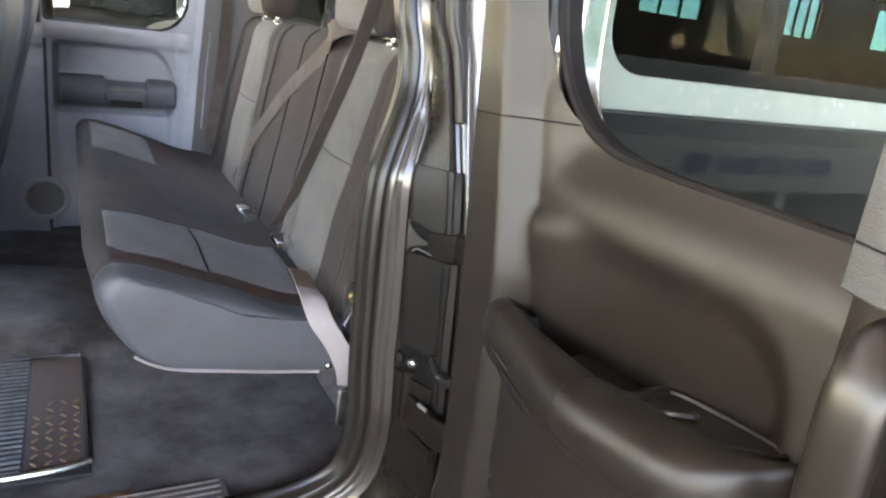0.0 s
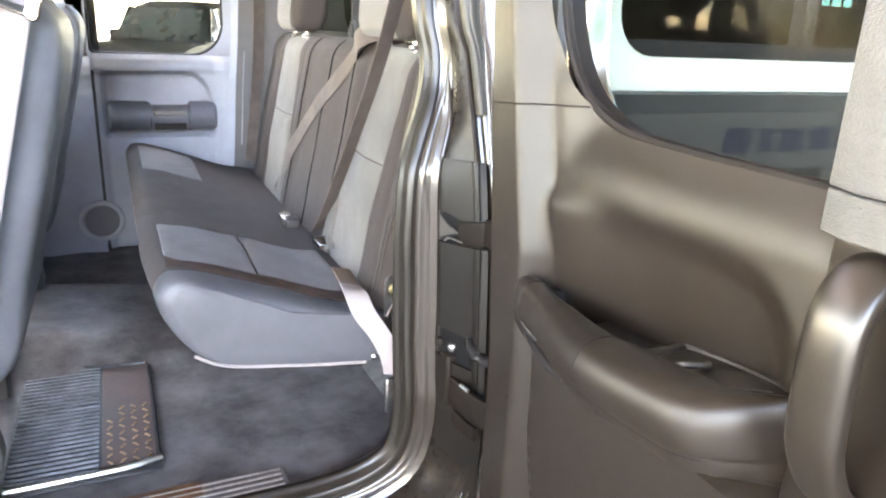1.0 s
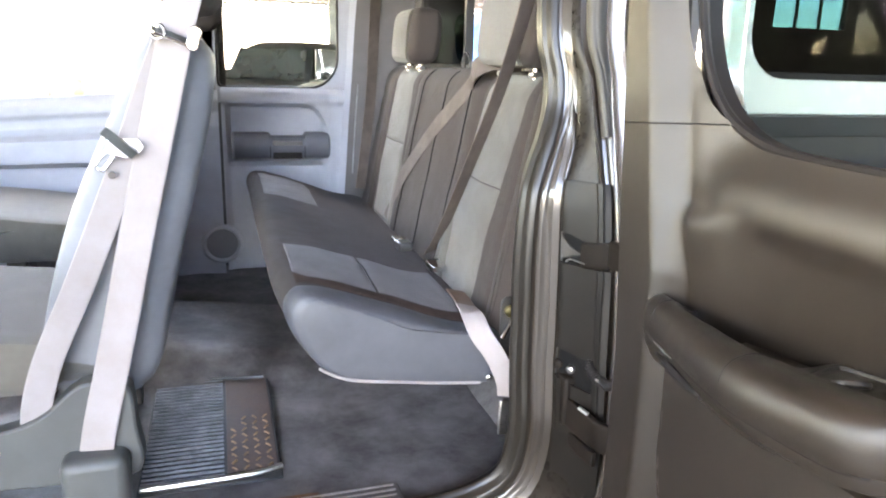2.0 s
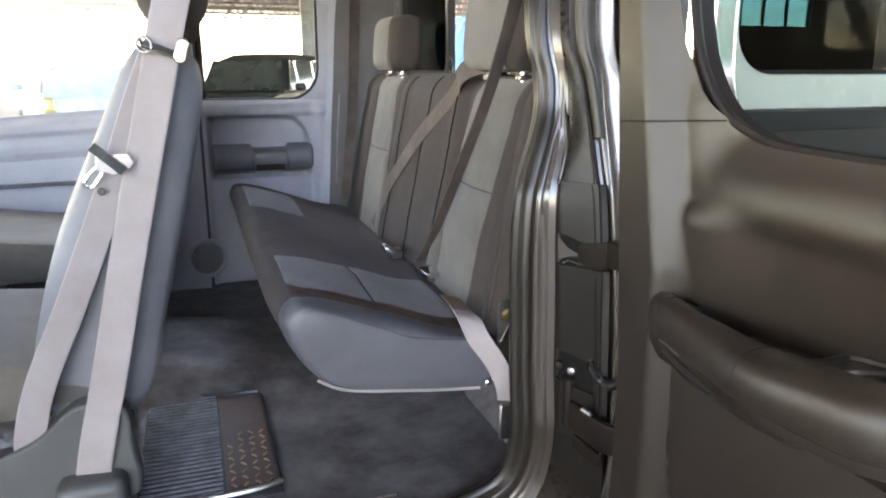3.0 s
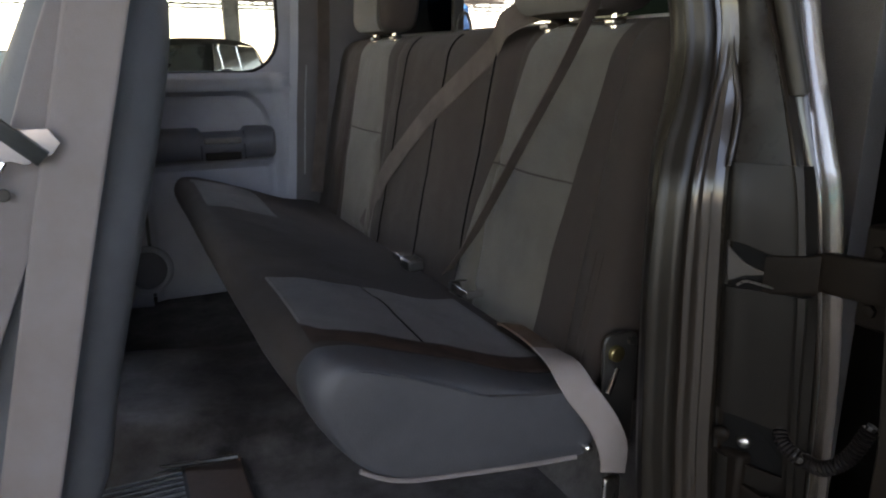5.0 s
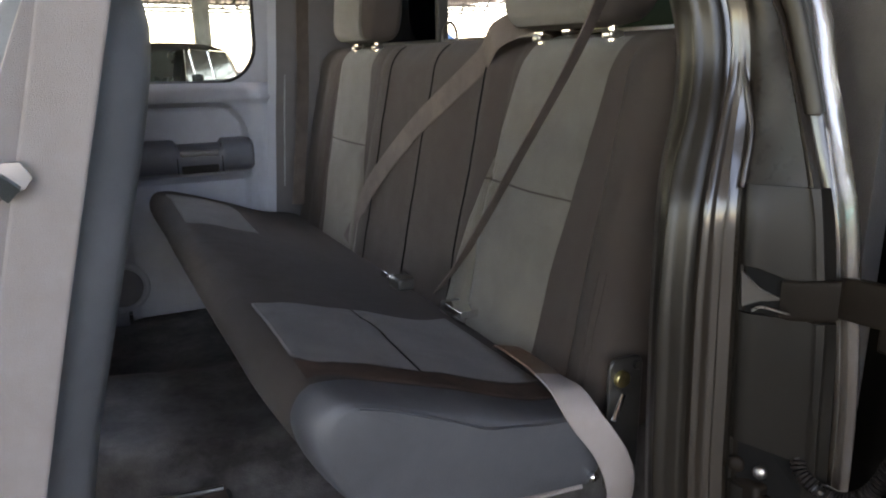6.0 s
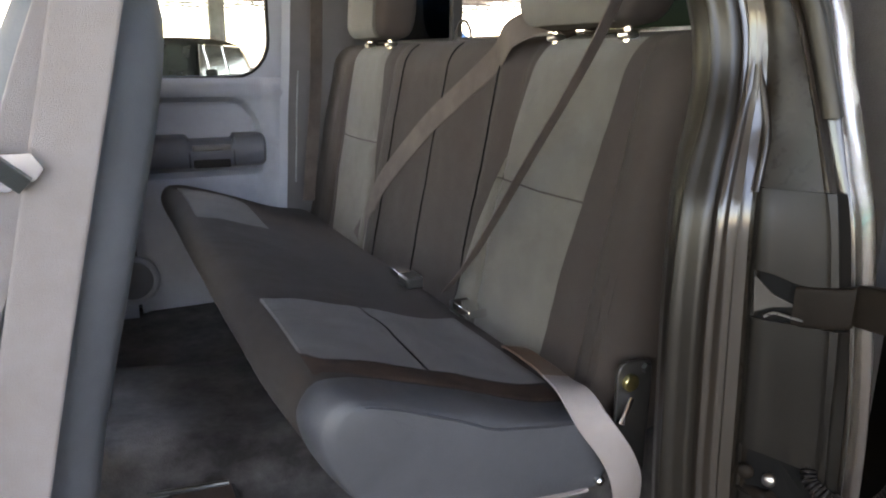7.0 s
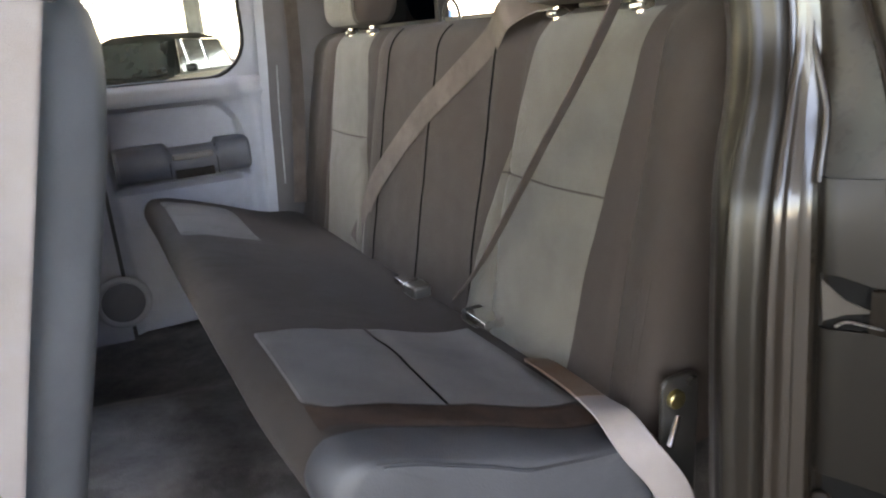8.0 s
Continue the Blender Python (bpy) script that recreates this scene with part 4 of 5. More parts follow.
# ---- the open front door beside the driver's seat ----
front_open = thing("driver_front_door", "open brown front door with dark inner panel", "car door", (-1.1, 1.3, 0.6))
part("door_shell", plate(bmesh.new(), rounded(0.20, 1.27, 0.50, 1.90, (0.06, 0.06, 0.2, 0.10), 14), lambda a, b, d: (-1.14 + d, a, b), 0.055, rounded(0.30, 1.17, 1.345, 1.84, (0.03, 0.03, 0.18, 0.05), 14)), PAINT, front_open, "glossy mocha brown painted steel", bevel=0.008)
inner = part("inner_panel", plate(bmesh.new(), rounded(0.25, 1.22, 0.56, 1.36, 0.05), lambda a, b, d: (-1.086 + d, a, b), 0.045), TRIM_SHADED, front_open, "taupe moulded plastic panel, darkened as shade", bevel=0.012)
part("armrest", sphere(bmesh.new(), (-1.03, 0.66, 1.03), (0.055, 0.30, 0.05), 14, 3.0), TRIM_SHADED, inner)
part("window_pane", boxes((-1.116, -1.112, 0.28, 1.19, 1.29, 1.85)), DOORGLASS, front_open)

# ---- rear bench seat ----
bench = thing("rear_bench_seat", "charcoal cloth rear bench with grey inserts and two headrests", "car seat", (0.75, 2.3, 0.612))
prof = spline([(0.850, 0, 0.806), (0.72, 0, 0.818), (0.61, 0, 0.833), (0.552, 0, 0.848), (0.505, 0, 0.878), (0.468, 0, 0.918), (0.451, 0, 0.955), (0.449, 0, 0.985), (0.468, 0, 1.010), (0.50, 0, 1.010), (0.56, 0, 0.996), (0.66, 0, 0.963), (0.78, 0, 0.923), (0.87, 0, 0.905), (0.885, 0, 0.87), (0.865, 0, 0.822)], 78)
Y0, Y1 = 1.55, 3.055


def crown(y):
    """Slight rise of the two outer seats over the middle and the ends."""
    near = math.exp(-((y - 1.80) / 0.16) ** 2)
    far = math.exp(-((y - 2.78) / 0.16) ** 2)
    return 0.012 * (near + far)


NY = 150
mid = Vector((0.67, 0, 0.90))


def cushion_row(y, grow=0.0):
    """The cushion's section at y; its ends roll over, most at the top."""
    d = min(y - Y0, Y1 - y)
    row = []
    for p in prof:
        roll = 0.006 + 0.014 * smooth_step(0.87, 0.93, p.z)
        reach = 0.012 + 0.030 * smooth_step(0.87, 0.93, p.z)
        inset = roll * (1 - math.sqrt(max(0.0, 1 - max(0.0, 1 - d / reach) ** 2)))
        q = p - (p - mid).normalized() * (inset - grow)
        top = smooth_step(0.90, 0.98, p.z)
        wob = 0.004 * noise.noise((q.x * 9, y * 9, 1)) + 0.0016 * noise.noise((q.x * 30, y * 30, 2))
        q.x += 0.015 * smooth_step(1.82, 1.55, y) * smooth_step(0.60, 0.46, p.x)
        row.append(Vector((q.x, y, q.z + crown(y) * top + wob * top)))
    return row


rows = [cushion_row(Y0 + (Y1 - Y0) * (i / NY)) for i in range(NY + 1)]
bm = bmesh.new()
loft(bm, rows)
cushion = part("cushion", bm, CLOTH, bench, "charcoal cloth seat cushion")
TOP = sorted(((p.x, p.z) for p in prof if p.z > 0.90 and p.x > 0.452), key=lambda q: q[0])


def on_cushion(x, y):
    """Place on the cushion's upper face."""
    k = next((i for i in range(1, len(TOP)) if TOP[i][0] >= x), len(TOP) - 1)
    (a, za), (b, zb) = TOP[k - 1], TOP[k]
    z = za + (zb - za) * (x - a) / max(1e-6, b - a)
    top = smooth_step(0.90, 0.98, z)
    wob = 0.004 * noise.noise((x * 9, y * 9, 1)) + 0.0016 * noise.noise((x * 30, y * 30, 2))
    return Vector((x, y, z + (crown(y) + wob) * top))


far_line = lambda x: 1.900 + 0.16 * (x - 0.483)
part("cushion_insert", puffed(lambda y, x: on_cushion(x, y), lambda x: 1.660 + 0.02 * smooth_step(0.51, 0.482, x), far_line, 0.482, 0.648, 0.004, 0.001), CUSHION_GREY, cushion, "grey cloth seat insert")
part("rear_cushion_insert", puffed(lambda y, x: on_cushion(x, y), lambda x: 1.662, far_line, 0.653, 0.84, 0.004, 0.001), CUSHION_GREY, cushion, "grey cloth seat insert")
part("cushion_insert", puffed(lambda y, x: on_cushion(x, y), lambda x: 2.55, lambda x: 2.95, 0.482, 0.648, 0.004, 0.001), CUSHION_GREY, cushion, "grey cloth seat insert")
part("soiled_edge", puffed(lambda y, x: on_cushion(x, y), lambda x: 1.606 + 0.012 * smooth_step(0.56, 0.50, x), lambda x: 1.657 + 0.015 * smooth_step(0.53, 0.49, x), 0.486, 0.83, 0.0012, 0.0006, nu=12), SOILED, cushion, "brown soiled cloth along the seat edge")
# vinyl end cap that rolls over the edge, with double piping
cap = [cushion_row(Y0 + 0.052 * (1 - k / 13) ** 1.4, 0.0012) for k in range(14)]
last = cap[-1]
for k, f in ((-0.002, 0.985), (-0.004, 0.95), (-0.005, 0.6), (-0.005, 0.15)):
    cap.append([Vector((mid.x + (p.x - mid.x) * f, Y0 + k, mid.z + (p.z - mid.z) * f)) for p in last])
bm = bmesh.new()
loft(bm, cap)
part("end_cap", bm, SEAT_VINYL, cushion, "grey vinyl end of the cushion")
for k, f in ((14, 0.004), (15, 0.0)):
    part("piping", tube(bmesh.new(), [p + Vector((0, -0.0003, 0)) for p in cap[k] if p.z > 0.925 and p.x > 0.515][:-3], 0.0011, 6), SEAT_VINYL, cushion)
pipe = [Vector((p.x, Y0 - 0.004, p.z)) - (p - mid).normalized() * 0.0045 for p in prof[1:27]]
part("lower_piping", tube(bmesh.new(), pipe, 0.0032, 6), WEB, cushion, "pale edge binding")


part("seam", tube(bmesh.new(), [on_cushion(0.6505, 1.664 + 0.0023 * k) + Vector((0, 0, 0.0005)) for k in range(98)], 0.0016, 6), VOID, cushion)

# backrest
front = lambda z: 0.866 + (z - 0.88) * 0.205


def on_rest(y, z):
    """Place on the backrest's front face."""
    d = min(y - 1.555, 3.035 - y)
    ends = 1 - math.sqrt(max(0.0, 1 - max(0.0, 1 - d / 0.06) ** 2))
    top = max(0.0, (z - 1.345) / 0.06)
    roundoff = 0.055 * (1 - math.sqrt(max(0.0, 1 - min(1, top) ** 2)))
    ribs = 0.0
    for c, w in ((1.795, 0.14), (2.665, 0.14)):
        ribs -= 0.012 * math.exp(-((y - c) / 0.11) ** 2) * smooth_step(0.95, 1.1, z)
        for s in (-1, 1):
            ribs -= 0.010 * math.exp(-((abs(y - c - s * (w + 0.055)) / 0.035) ** 2))
            ribs += 0.008 * math.exp(-((abs(y - c - s * (w + 0.005)) / 0.008) ** 2))
    wob = 0.003 * noise.noise((y * 8, z * 8, 5)) + 0.0012 * noise.noise((y * 28, z * 28, 6))
    return Vector((front(z) + roundoff + 0.05 * ends + ribs * 0.8 + wob, y, z - 0.012 * ends * smooth_step(1.3, 1.4, z)))


rows_b = []
for i in range(141):
    y = 1.555 + 1.48 * i / 140
    back = [Vector((front(1.405) + 0.075, y, 1.400)), Vector((front(1.3) + 0.11, y, 1.30)), Vector((front(0.88) + 0.11, y, 0.88))]
    rows_b.append([on_rest(y, 0.86 + 0.545 * j / 80) for j in range(81)] + back)
bm = bmesh.new()
loft(bm, rows_b)
rest = part("backrest", bm, CLOTH, bench, "charcoal cloth backrest")
face = [r[:81] for r in rows_b][::-1]
NEAR = (lambda z: 1.672 + (1.40 - z) * 0.13, lambda z: 1.892 + (1.40 - z) * 0.26)
FAR = (lambda z: 2.575 - (1.40 - z) * 0.16, lambda z: 2.80 - (1.40 - z) * 0.08)
for lo, hi in (NEAR, FAR):
    part("upper_insert", puffed(on_rest, lo, hi, 1.166, 1.396, 0.004, 0.001), CLOTH_GREY, rest, "grey cloth insert")
    part("lower_insert", puffed(on_rest, lo, hi, 0.90, 1.163, 0.006, 0.001), CLOTH_GREY, rest, "grey cloth insert")
for k in (0.0, 0.008):
    part("stitching", tube(bmesh.new(), [face[140 - round((1.60 + k - 1.555) / 1.48 * 140)][j] + Vector((-0.001, 0.3 * k, 0)) for j in range(6, 34)], 0.0010, 5), CLOTH, rest)
for y in (2.01, 2.44, 2.23):
    seam = [face[140 - round((y - 1.555) / 1.48 * 140)][j] + Vector((-0.0015, 0, 0)) for j in range(6, 80)]
    part("seam", tube(bmesh.new(), seam, 0.0016, 6), VOID, rest)


def headrest(c, half):
    bm = bmesh.new()
    rows = []
    for i in range(25):
        u = i / 24
        z = 1.411 + 0.172 * u
        k = (1 - abs(2 * u - 1) ** 5) ** 0.5
        w = half * (0.90 + 0.10 * math.sin(math.pi * min(1, u * 1.2))) * (0.72 + 0.28 * k)
        t = 0.058 * (0.35 + 0.65 * k)
        rows.append([(0.985 + 0.015 * u + t * a, c + w * b, z) for a, b in rounded(-1, 1, -1, 1, 0.55, 7)])
    loft(bm, rows)
    hr = part("headrest", bm, CLOTH, bench, "charcoal headrest with a grey face")
    bm = bmesh.new()
    rows = []
    for i in range(23):
        u = 0.03 + 0.94 * i / 22
        z = 1.411 + 0.172 * u
        k = (1 - abs(2 * u - 1) ** 5) ** 0.5
        w = (half - 0.030) * (0.72 + 0.28 * k)
        t = 0.058 * (0.35 + 0.65 * k)
        rows.append([Vector((0.985 + 0.015 * u - t - 0.002 - 0.004 * (1 - (b / 1.0) ** 2), c + w * b, z)) for b in [-1 + 2 * m / 16 for m in range(17)]] + [Vector((0.985 + 0.015 * u - t + 0.02, c + w * b, z)) for b in (0.97, -0.97)])
    loft(bm, rows)
    part("face", bm, CLOTH_GREY, hr, "grey cloth face")
    for s in (0.030 - half * 0.83, half * 0.83 - 0.030):
        post_ = part("post", tube(bmesh.new(), [(0.985, c + s, 1.39), (0.985, c + s, 1.432)], 0.0062, 12), CHROME, hr, "chrome post")
        part("sleeve", boxes((0.972, 0.998, c + s - 0.011, c + s + 0.011, 1.394, 1.405)), STEEL, post_, "bright guide sleeve", bevel=0.004)


headrest(1.795, 0.142)
headrest(2.665, 0.122)

# hinge bracket at the seat's end
bracket = part("recliner_bracket", plate(bmesh.new(), rounded(0.868, 0.925, 0.79, 0.985, 0.015), lambda a, b, d: (a, 1.548 - d, b), 0.006), BLACK, bench, "black steel bracket", bevel=0.002)
part("bolt", disc(bmesh.new(), (0.887, 1.542, 0.957), (0, -1, 0), 0.0115, 0.007, 20, 0.0008), BRASS, bracket, "yellow zinc bolt")
part("nut", disc(bmesh.new(), (0.912, 1.542, 0.973), (0, -1, 0), 0.007, 0.006, 6), BLACK, bracket)
part("pin", tube(bmesh.new(), [(0.889, 1.538, 0.935), (0.868, 1.530, 0.905)], 0.0042, 10), CHROME, bracket, "bright steel pin")
part("clip", disc(bmesh.new(), (0.848, 1.545, 0.822), (0, -1, 0), 0.007, 0.008, 14, 0.002), CHROME, bench)

# under the bench: legs and dark box
for y in (1.72, 2.3, 2.95):
    part("leg", boxes((0.575, 0.60, y - 0.012, y + 0.012, 0.79, 0.84)), BLACK, bench, "black steel leg", bevel=0.004)


# ---- rear seat belts ----
def belt(label):
    return thing("seat_belt", label, "seat belt", (0.9, 1.7, 0.9), group="rear seat belts")


b1 = belt("taupe lap belt lying across the seat end")
pts = spline([(0.90, 1.86, 0.88), (0.862, 1.80, 0.912), (0.840, 1.74, 0.936), (0.827, 1.66, 0.946), (0.820, 1.61, 0.948), (0.818, 1.567, 0.944), (0.826, 1.533, 0.915), (0.850, 1.519, 0.877), (0.867, 1.516, 0.842), (0.876, 1.519, 0.812), (0.880, 1.524, 0.785)], 70)
turn = [Vector((0.95, 0, -0.25)).lerp(Vector((0.85, -0.5, 0.15)), smooth_step(34, 50, k)) for k in range(70)]
cut = next(k for k in range(70) if pts[k].y < 1.618)
wide = [0.012 + 0.031 * smooth_step(2, 22, k) - 0.008 * smooth_step(60, 69, k) for k in range(70)]
part("webbing", strap(bmesh.new(), pts[cut:], wide[cut:], 0.004, turn[cut:]), WEB, b1, "taupe lap webbing")
part("stained_webbing", strap(bmesh.new(), pts[:cut + 1], wide[:cut + 1], 0.0045, turn[:cut + 1]), STAIN, b1, "brown stained end of the webbing")
part("anchor_plate", boxes((0.868, 0.896, 1.524, 1.532, 0.700, 0.775)), STEEL, b1, "steel anchor plate", bevel=0.003)
b2 = belt("dark brown shoulder belt hanging from the roof pillar")
pts = spline([(0.905, 1.50, 1.78), (0.905, 1.545, 1.60), (0.900, 1.66, 1.40), (0.890, 1.80, 1.22), (0.872, 1.945, 1.03), (0.862, 2.02, 0.95)], 60)
part("webbing", strap(bmesh.new(), pts, 0.042, 0.003, [(0.75, 0.35, 0.2)] * 60), WEB_DARK, b2, "dark brown webbing")
bk = part("buckle", boxes((0.835, 0.872, 1.920, 1.968, 0.925, 0.947)), BLACK, b2, "black buckle", bevel=0.005)
part("tongue", boxes((0.832, 0.868, 1.885, 1.945, 0.936, 0.9495)), CHROME, bk, "chrome latch tongue", bevel=0.001)
b3 = belt("taupe middle shoulder belt coming over the backrest")
down = [on_rest(y, z) + Vector((-0.007, 0, 0)) for y, z in ((2.03, 1.366), (2.14, 1.302), (2.25, 1.238), (2.37, 1.150), (2.45, 1.07), (2.52, 0.98), (2.55, 0.925))]
pts = spline([(1.03, 1.89, 1.400), (0.985, 1.892, 1.430), (0.944, 1.955, 1.408)] + [tuple(p) for p in down], 60)
part("webbing", strap(bmesh.new(), pts, 0.050, 0.003, (0.06, 0.55, 0.84)), WEB_DARK, b3, "brown shoulder webbing")
bk = part("buckle", boxes((0.79, 0.825, 2.05, 2.10, 0.945, 0.968)), BLACK, b3, "black buckle", bevel=0.005)
part("tongue", boxes((0.786, 0.816, 2.085, 2.125, 0.958, 0.970)), CHROME, bk, "chrome latch tongue", bevel=0.001)
b4 = belt("brown shoulder belt beside the closed door")
pts = spline([(0.93, 2.99, 1.80), (0.915, 2.99, 1.5), (0.90, 2.985, 1.25), (0.86, 2.96, 0.95)], 40)
part("webbing", strap(bmesh.new(), pts, 0.045, 0.003, (1, 0.4, 0)), WEB_DARK, b4, "brown webbing")
part("guide", boxes((0.90, 0.93, 2.975, 2.99, 0.93, 0.965)), CHROME, b4, bevel=0.004)

# ---- rubber mat ----
mat = thing("floor_mat", "black ribbed rubber floor mat with a rusty brown tread strip", "floor mat", (0.31, 1.87, 0.62))
part("base", boxes((0.185, 0.452, 1.60, 2.10, 0.622, 0.628)), MAT_RUBBER, mat, bevel=0.004)
for k in range(27):
    y = 1.628 + 0.0166 * k
    part("rib", boxes((0.19, 0.342, y, y + 0.0034, 0.628, 0.633)), RIB, mat, bevel=0.0)
part("tread_strip", boxes((0.348, 0.445, 1.63, 2.06, 0.628, 0.630)), MAT_BROWN, mat, "rusty brown tread strip", bevel=0.001)
for i in range(4):
    for j in range(9 if i else 7):
        x, y = 0.362 + 0.023 * i, 1.645 + 0.026 * j
        a = 0.9 if (i + j) % 2 else -0.9
        bm = tube(bmesh.new(), [(x - 0.007 * math.cos(a), y - 0.007 * math.sin(a), 0.6305), (x, y, 0.632), (x + 0.007 * math.cos(a), y + 0.007 * math.sin(a), 0.6305)], 0.0022, 5)
        part("tread_bar", bm, MAT_TAN, mat)
part("edge_bar", tube(bmesh.new(), spline([(0.19, 1.612, 0.632), (0.30, 1.612, 0.633), (0.40, 1.615, 0.634), (0.452, 1.632, 0.633)], 20), 0.006, 8), STEEL, mat, "worn bright edge bar")
part("edge_bar", tube(bmesh.new(), spline([(0.185, 2.10, 0.632), (0.30, 2.075, 0.634), (0.40, 2.048, 0.640), (0.440, 2.04, 0.642)], 20), 0.005, 8), RUBBER, mat, "curled rubber edge")


# ---- front seats ----
def front_seat(label):
    """A seat whose outer side faces -y, at its own place; its backrest leans to +x."""
    s = thing("bucket_seat", label, "car seat", (0.1, 1.85, 0.612), group="front seats")
    outline = spline([(0.06, 0, 0.86), (0.058, 0, 0.95), (0.115, 0, 1.146), (0.20, 0, 1.332), (0.248, 0, 1.43), (0.285, 0, 1.462), (0.335, 0, 1.452), (0.362, 0, 1.41), (0.352, 0, 1.32), (0.315, 0, 1.17), (0.272, 0, 1.0), (0.245, 0, 0.88), (0.20, 0, 0.83), (0.10, 0, 0.83)], 64)
    cx, cz = 0.20, 1.14
    rows = []
    for i in range(45):
        y = 1.60 + 0.50 * i / 44
        d = min(y - 1.60, 2.10 - y)
        ins = 0.035 * (1 - math.sqrt(max(0.0, 1 - max(0.0, 1 - d / 0.045) ** 2)))
        row = []
        for p in outline:
            v = Vector((cx + (p.z - cz) * 0.42, 0, p.z)) - p
            q = p + v.normalized() * min(ins, v.length)
            row.append((q.x, y, q.z))
        rows.append(row)
    bm = bmesh.new()
    loft(bm, rows)
    back = part("backrest", bm, FRONT_VINYL, s, "grey vinyl backrest side")
    # cushion
    rows = []
    prof2 = spline([(0.16, 0, 0.84), (-0.30, 0, 0.84), (-0.40, 0, 0.88), (-0.41, 0, 0.94), (-0.36, 0, 0.985), (-0.1, 0, 0.955), (0.12, 0, 0.93), (0.18, 0, 0.89)], 48)
    for i in range(31):
        y = 1.60 + 0.50 * i / 30
        d = min(y - 1.60, 2.10 - y)
        ins = 0.03 * (1 - math.sqrt(max(0.0, 1 - max(0.0, 1 - d / 0.04) ** 2)))
        rows.append([(p.x, y, p.z - (ins if p.z > 0.9 else -ins)) for p in prof2])
    bm = bmesh.new()
    loft(bm, rows)
    part("cushion", bm, CLOTH_GREY, s, "grey cloth cushion")
    # side shield
    shield = spline([(-0.38, 0, 0.80), (-0.12, 0, 0.80), (0.0, 0, 0.812), (0.06, 0, 0.832), (0.105, 0, 0.872), (0.130, 0, 0.885), (0.178, 0, 0.888), (0.200, 0, 0.868), (0.205, 0, 0.80), (0.205, 0, 0.71), (0.10, 0, 0.70), (-0.1, 0, 0.71), (-0.36, 0, 0.73)], 60)
    bm = bmesh.new()
    loft(bm, [[(p.x, 1.585, p.z) for p in shield], [(p.x, 1.553, p.z) for p in shield], [(p.x * 0.985 + 0.001, 1.546, p.z * 0.985 + 0.0118) for p in shield]])
    sh = part("side_shield", bm, SHIELD, s, "grey plastic side shield", bevel=0.004)
    part("screw", disc(bmesh.new(), (-0.015, 1.546, 0.775), (0, -1, 0), 0.010, 0.005, 16, 0.002), BRASS, sh, "yellow zinc screw")
    part("lower_box", boxes((0.085, 0.190, 1.500, 1.570, 0.612, 0.765)), SHIELD, s, "grey plastic anchor cover", bevel=0.018, segs=4)
    for x in (-0.33, 0.1):
        for y in (1.66, 2.03):
            part("leg", boxes((x, x + 0.06, y - 0.02, y + 0.02, 0.605, 0.85)), BLACK, s, bevel=0.005)
    # headrest
    bm = sphere(bmesh.new(), (0.325, 1.85, 1.585), (0.065, 0.145, 0.095), 18, 3.0)
    hr = part("headrest", bm, CLOTH, s, "dark headrest")
    for y in (1.78, 1.92):
        part("post", tube(bmesh.new(), [(0.305, y, 1.44), (0.318, y, 1.52)], 0.006, 10), CHROME, hr)
    return s


driver = front_seat("grey vinyl driver seat with built-in belt, seen from behind")
other = copy_thing(driver, pose(0.1, 2.75, 0.612))
other["label"] = "grey front passenger seat beside the closed door"

fb = thing("shoulder_belt", "taupe front seat belt with its latch plate hanging", "seat belt", (0.2, 1.56, 1.1))
pts = spline([(0.345, 1.62, 1.60), (0.328, 1.585, 1.53), (0.312, 1.567, 1.47), (0.285, 1.563, 1.36), (0.235, 1.560, 1.16), (0.185, 1.548, 0.95), (0.152, 1.538, 0.82), (0.138, 1.540, 0.755)], 60)
part("webbing", strap(bmesh.new(), pts, 0.054, 0.003, (1, -0.12, -0.2)), WEB, fb, "long taupe shoulder webbing")
pts = spline([(0.298, 1.572, 1.445), (0.262, 1.572, 1.36), (0.232, 1.570, 1.28), (0.195, 1.567, 1.19), (0.135, 1.562, 1.05), (0.080, 1.556, 0.93), (0.055, 1.556, 0.85), (0.045, 1.565, 0.79)], 60)
part("lap_webbing", strap(bmesh.new(), pts, 0.046, 0.003, (1, 0.15, -0.35)), WEB, fb, "taupe lap webbing")
lp = part("latch_plate", strap(bmesh.new(), [(0.194, 1.546, 1.303), (0.214, 1.546, 1.284), (0.236, 1.546, 1.263)], 0.015, 0.010, (0.6, 0, 0.6)), SHIELD, fb, "grey latch grip", bevel=0.003)
outline = [(0.199, 1.294), (0.197, 1.276), (0.194, 1.268), (0.203, 1.261), (0.210, 1.262), (0.222, 1.258), (0.244, 1.267), (0.251, 1.276), (0.243, 1.290), (0.222, 1.290)]
tongue = part("tongue", plate(bmesh.new(), outline, lambda a, b, d: (a, 1.5535 - d, b), 0.0028), CHROME, lp, "flat chrome tongue", bevel=0.0006)
loop_ = spline([(0.197, 1.552, 1.270), (0.188, 1.552, 1.262), (0.180, 1.552, 1.251), (0.180, 1.552, 1.243), (0.187, 1.552, 1.240), (0.194, 1.552, 1.246), (0.205, 1.552, 1.261)], 30)
part("slot_loop", tube(bmesh.new(), loop_, 0.0030, 8), CHROME, tongue, "chrome loop of the slot")
gr = part("belt_guide", strap(bmesh.new(), [(0.276, 1.552, 1.456), (0.300, 1.548, 1.449), (0.328, 1.550, 1.438)], 0.008, 0.008, (0.2, 0, 1)), SHIELD, fb, "grey slotted belt guide", bevel=0.002)
part("guide_hook", ring(bmesh.new(), (0.282, 1.549, 1.452), (0.3, 1, 0.1), 0.011, 0.0028, 20, 6), CHROME, gr, "bright steel hook of the guide")
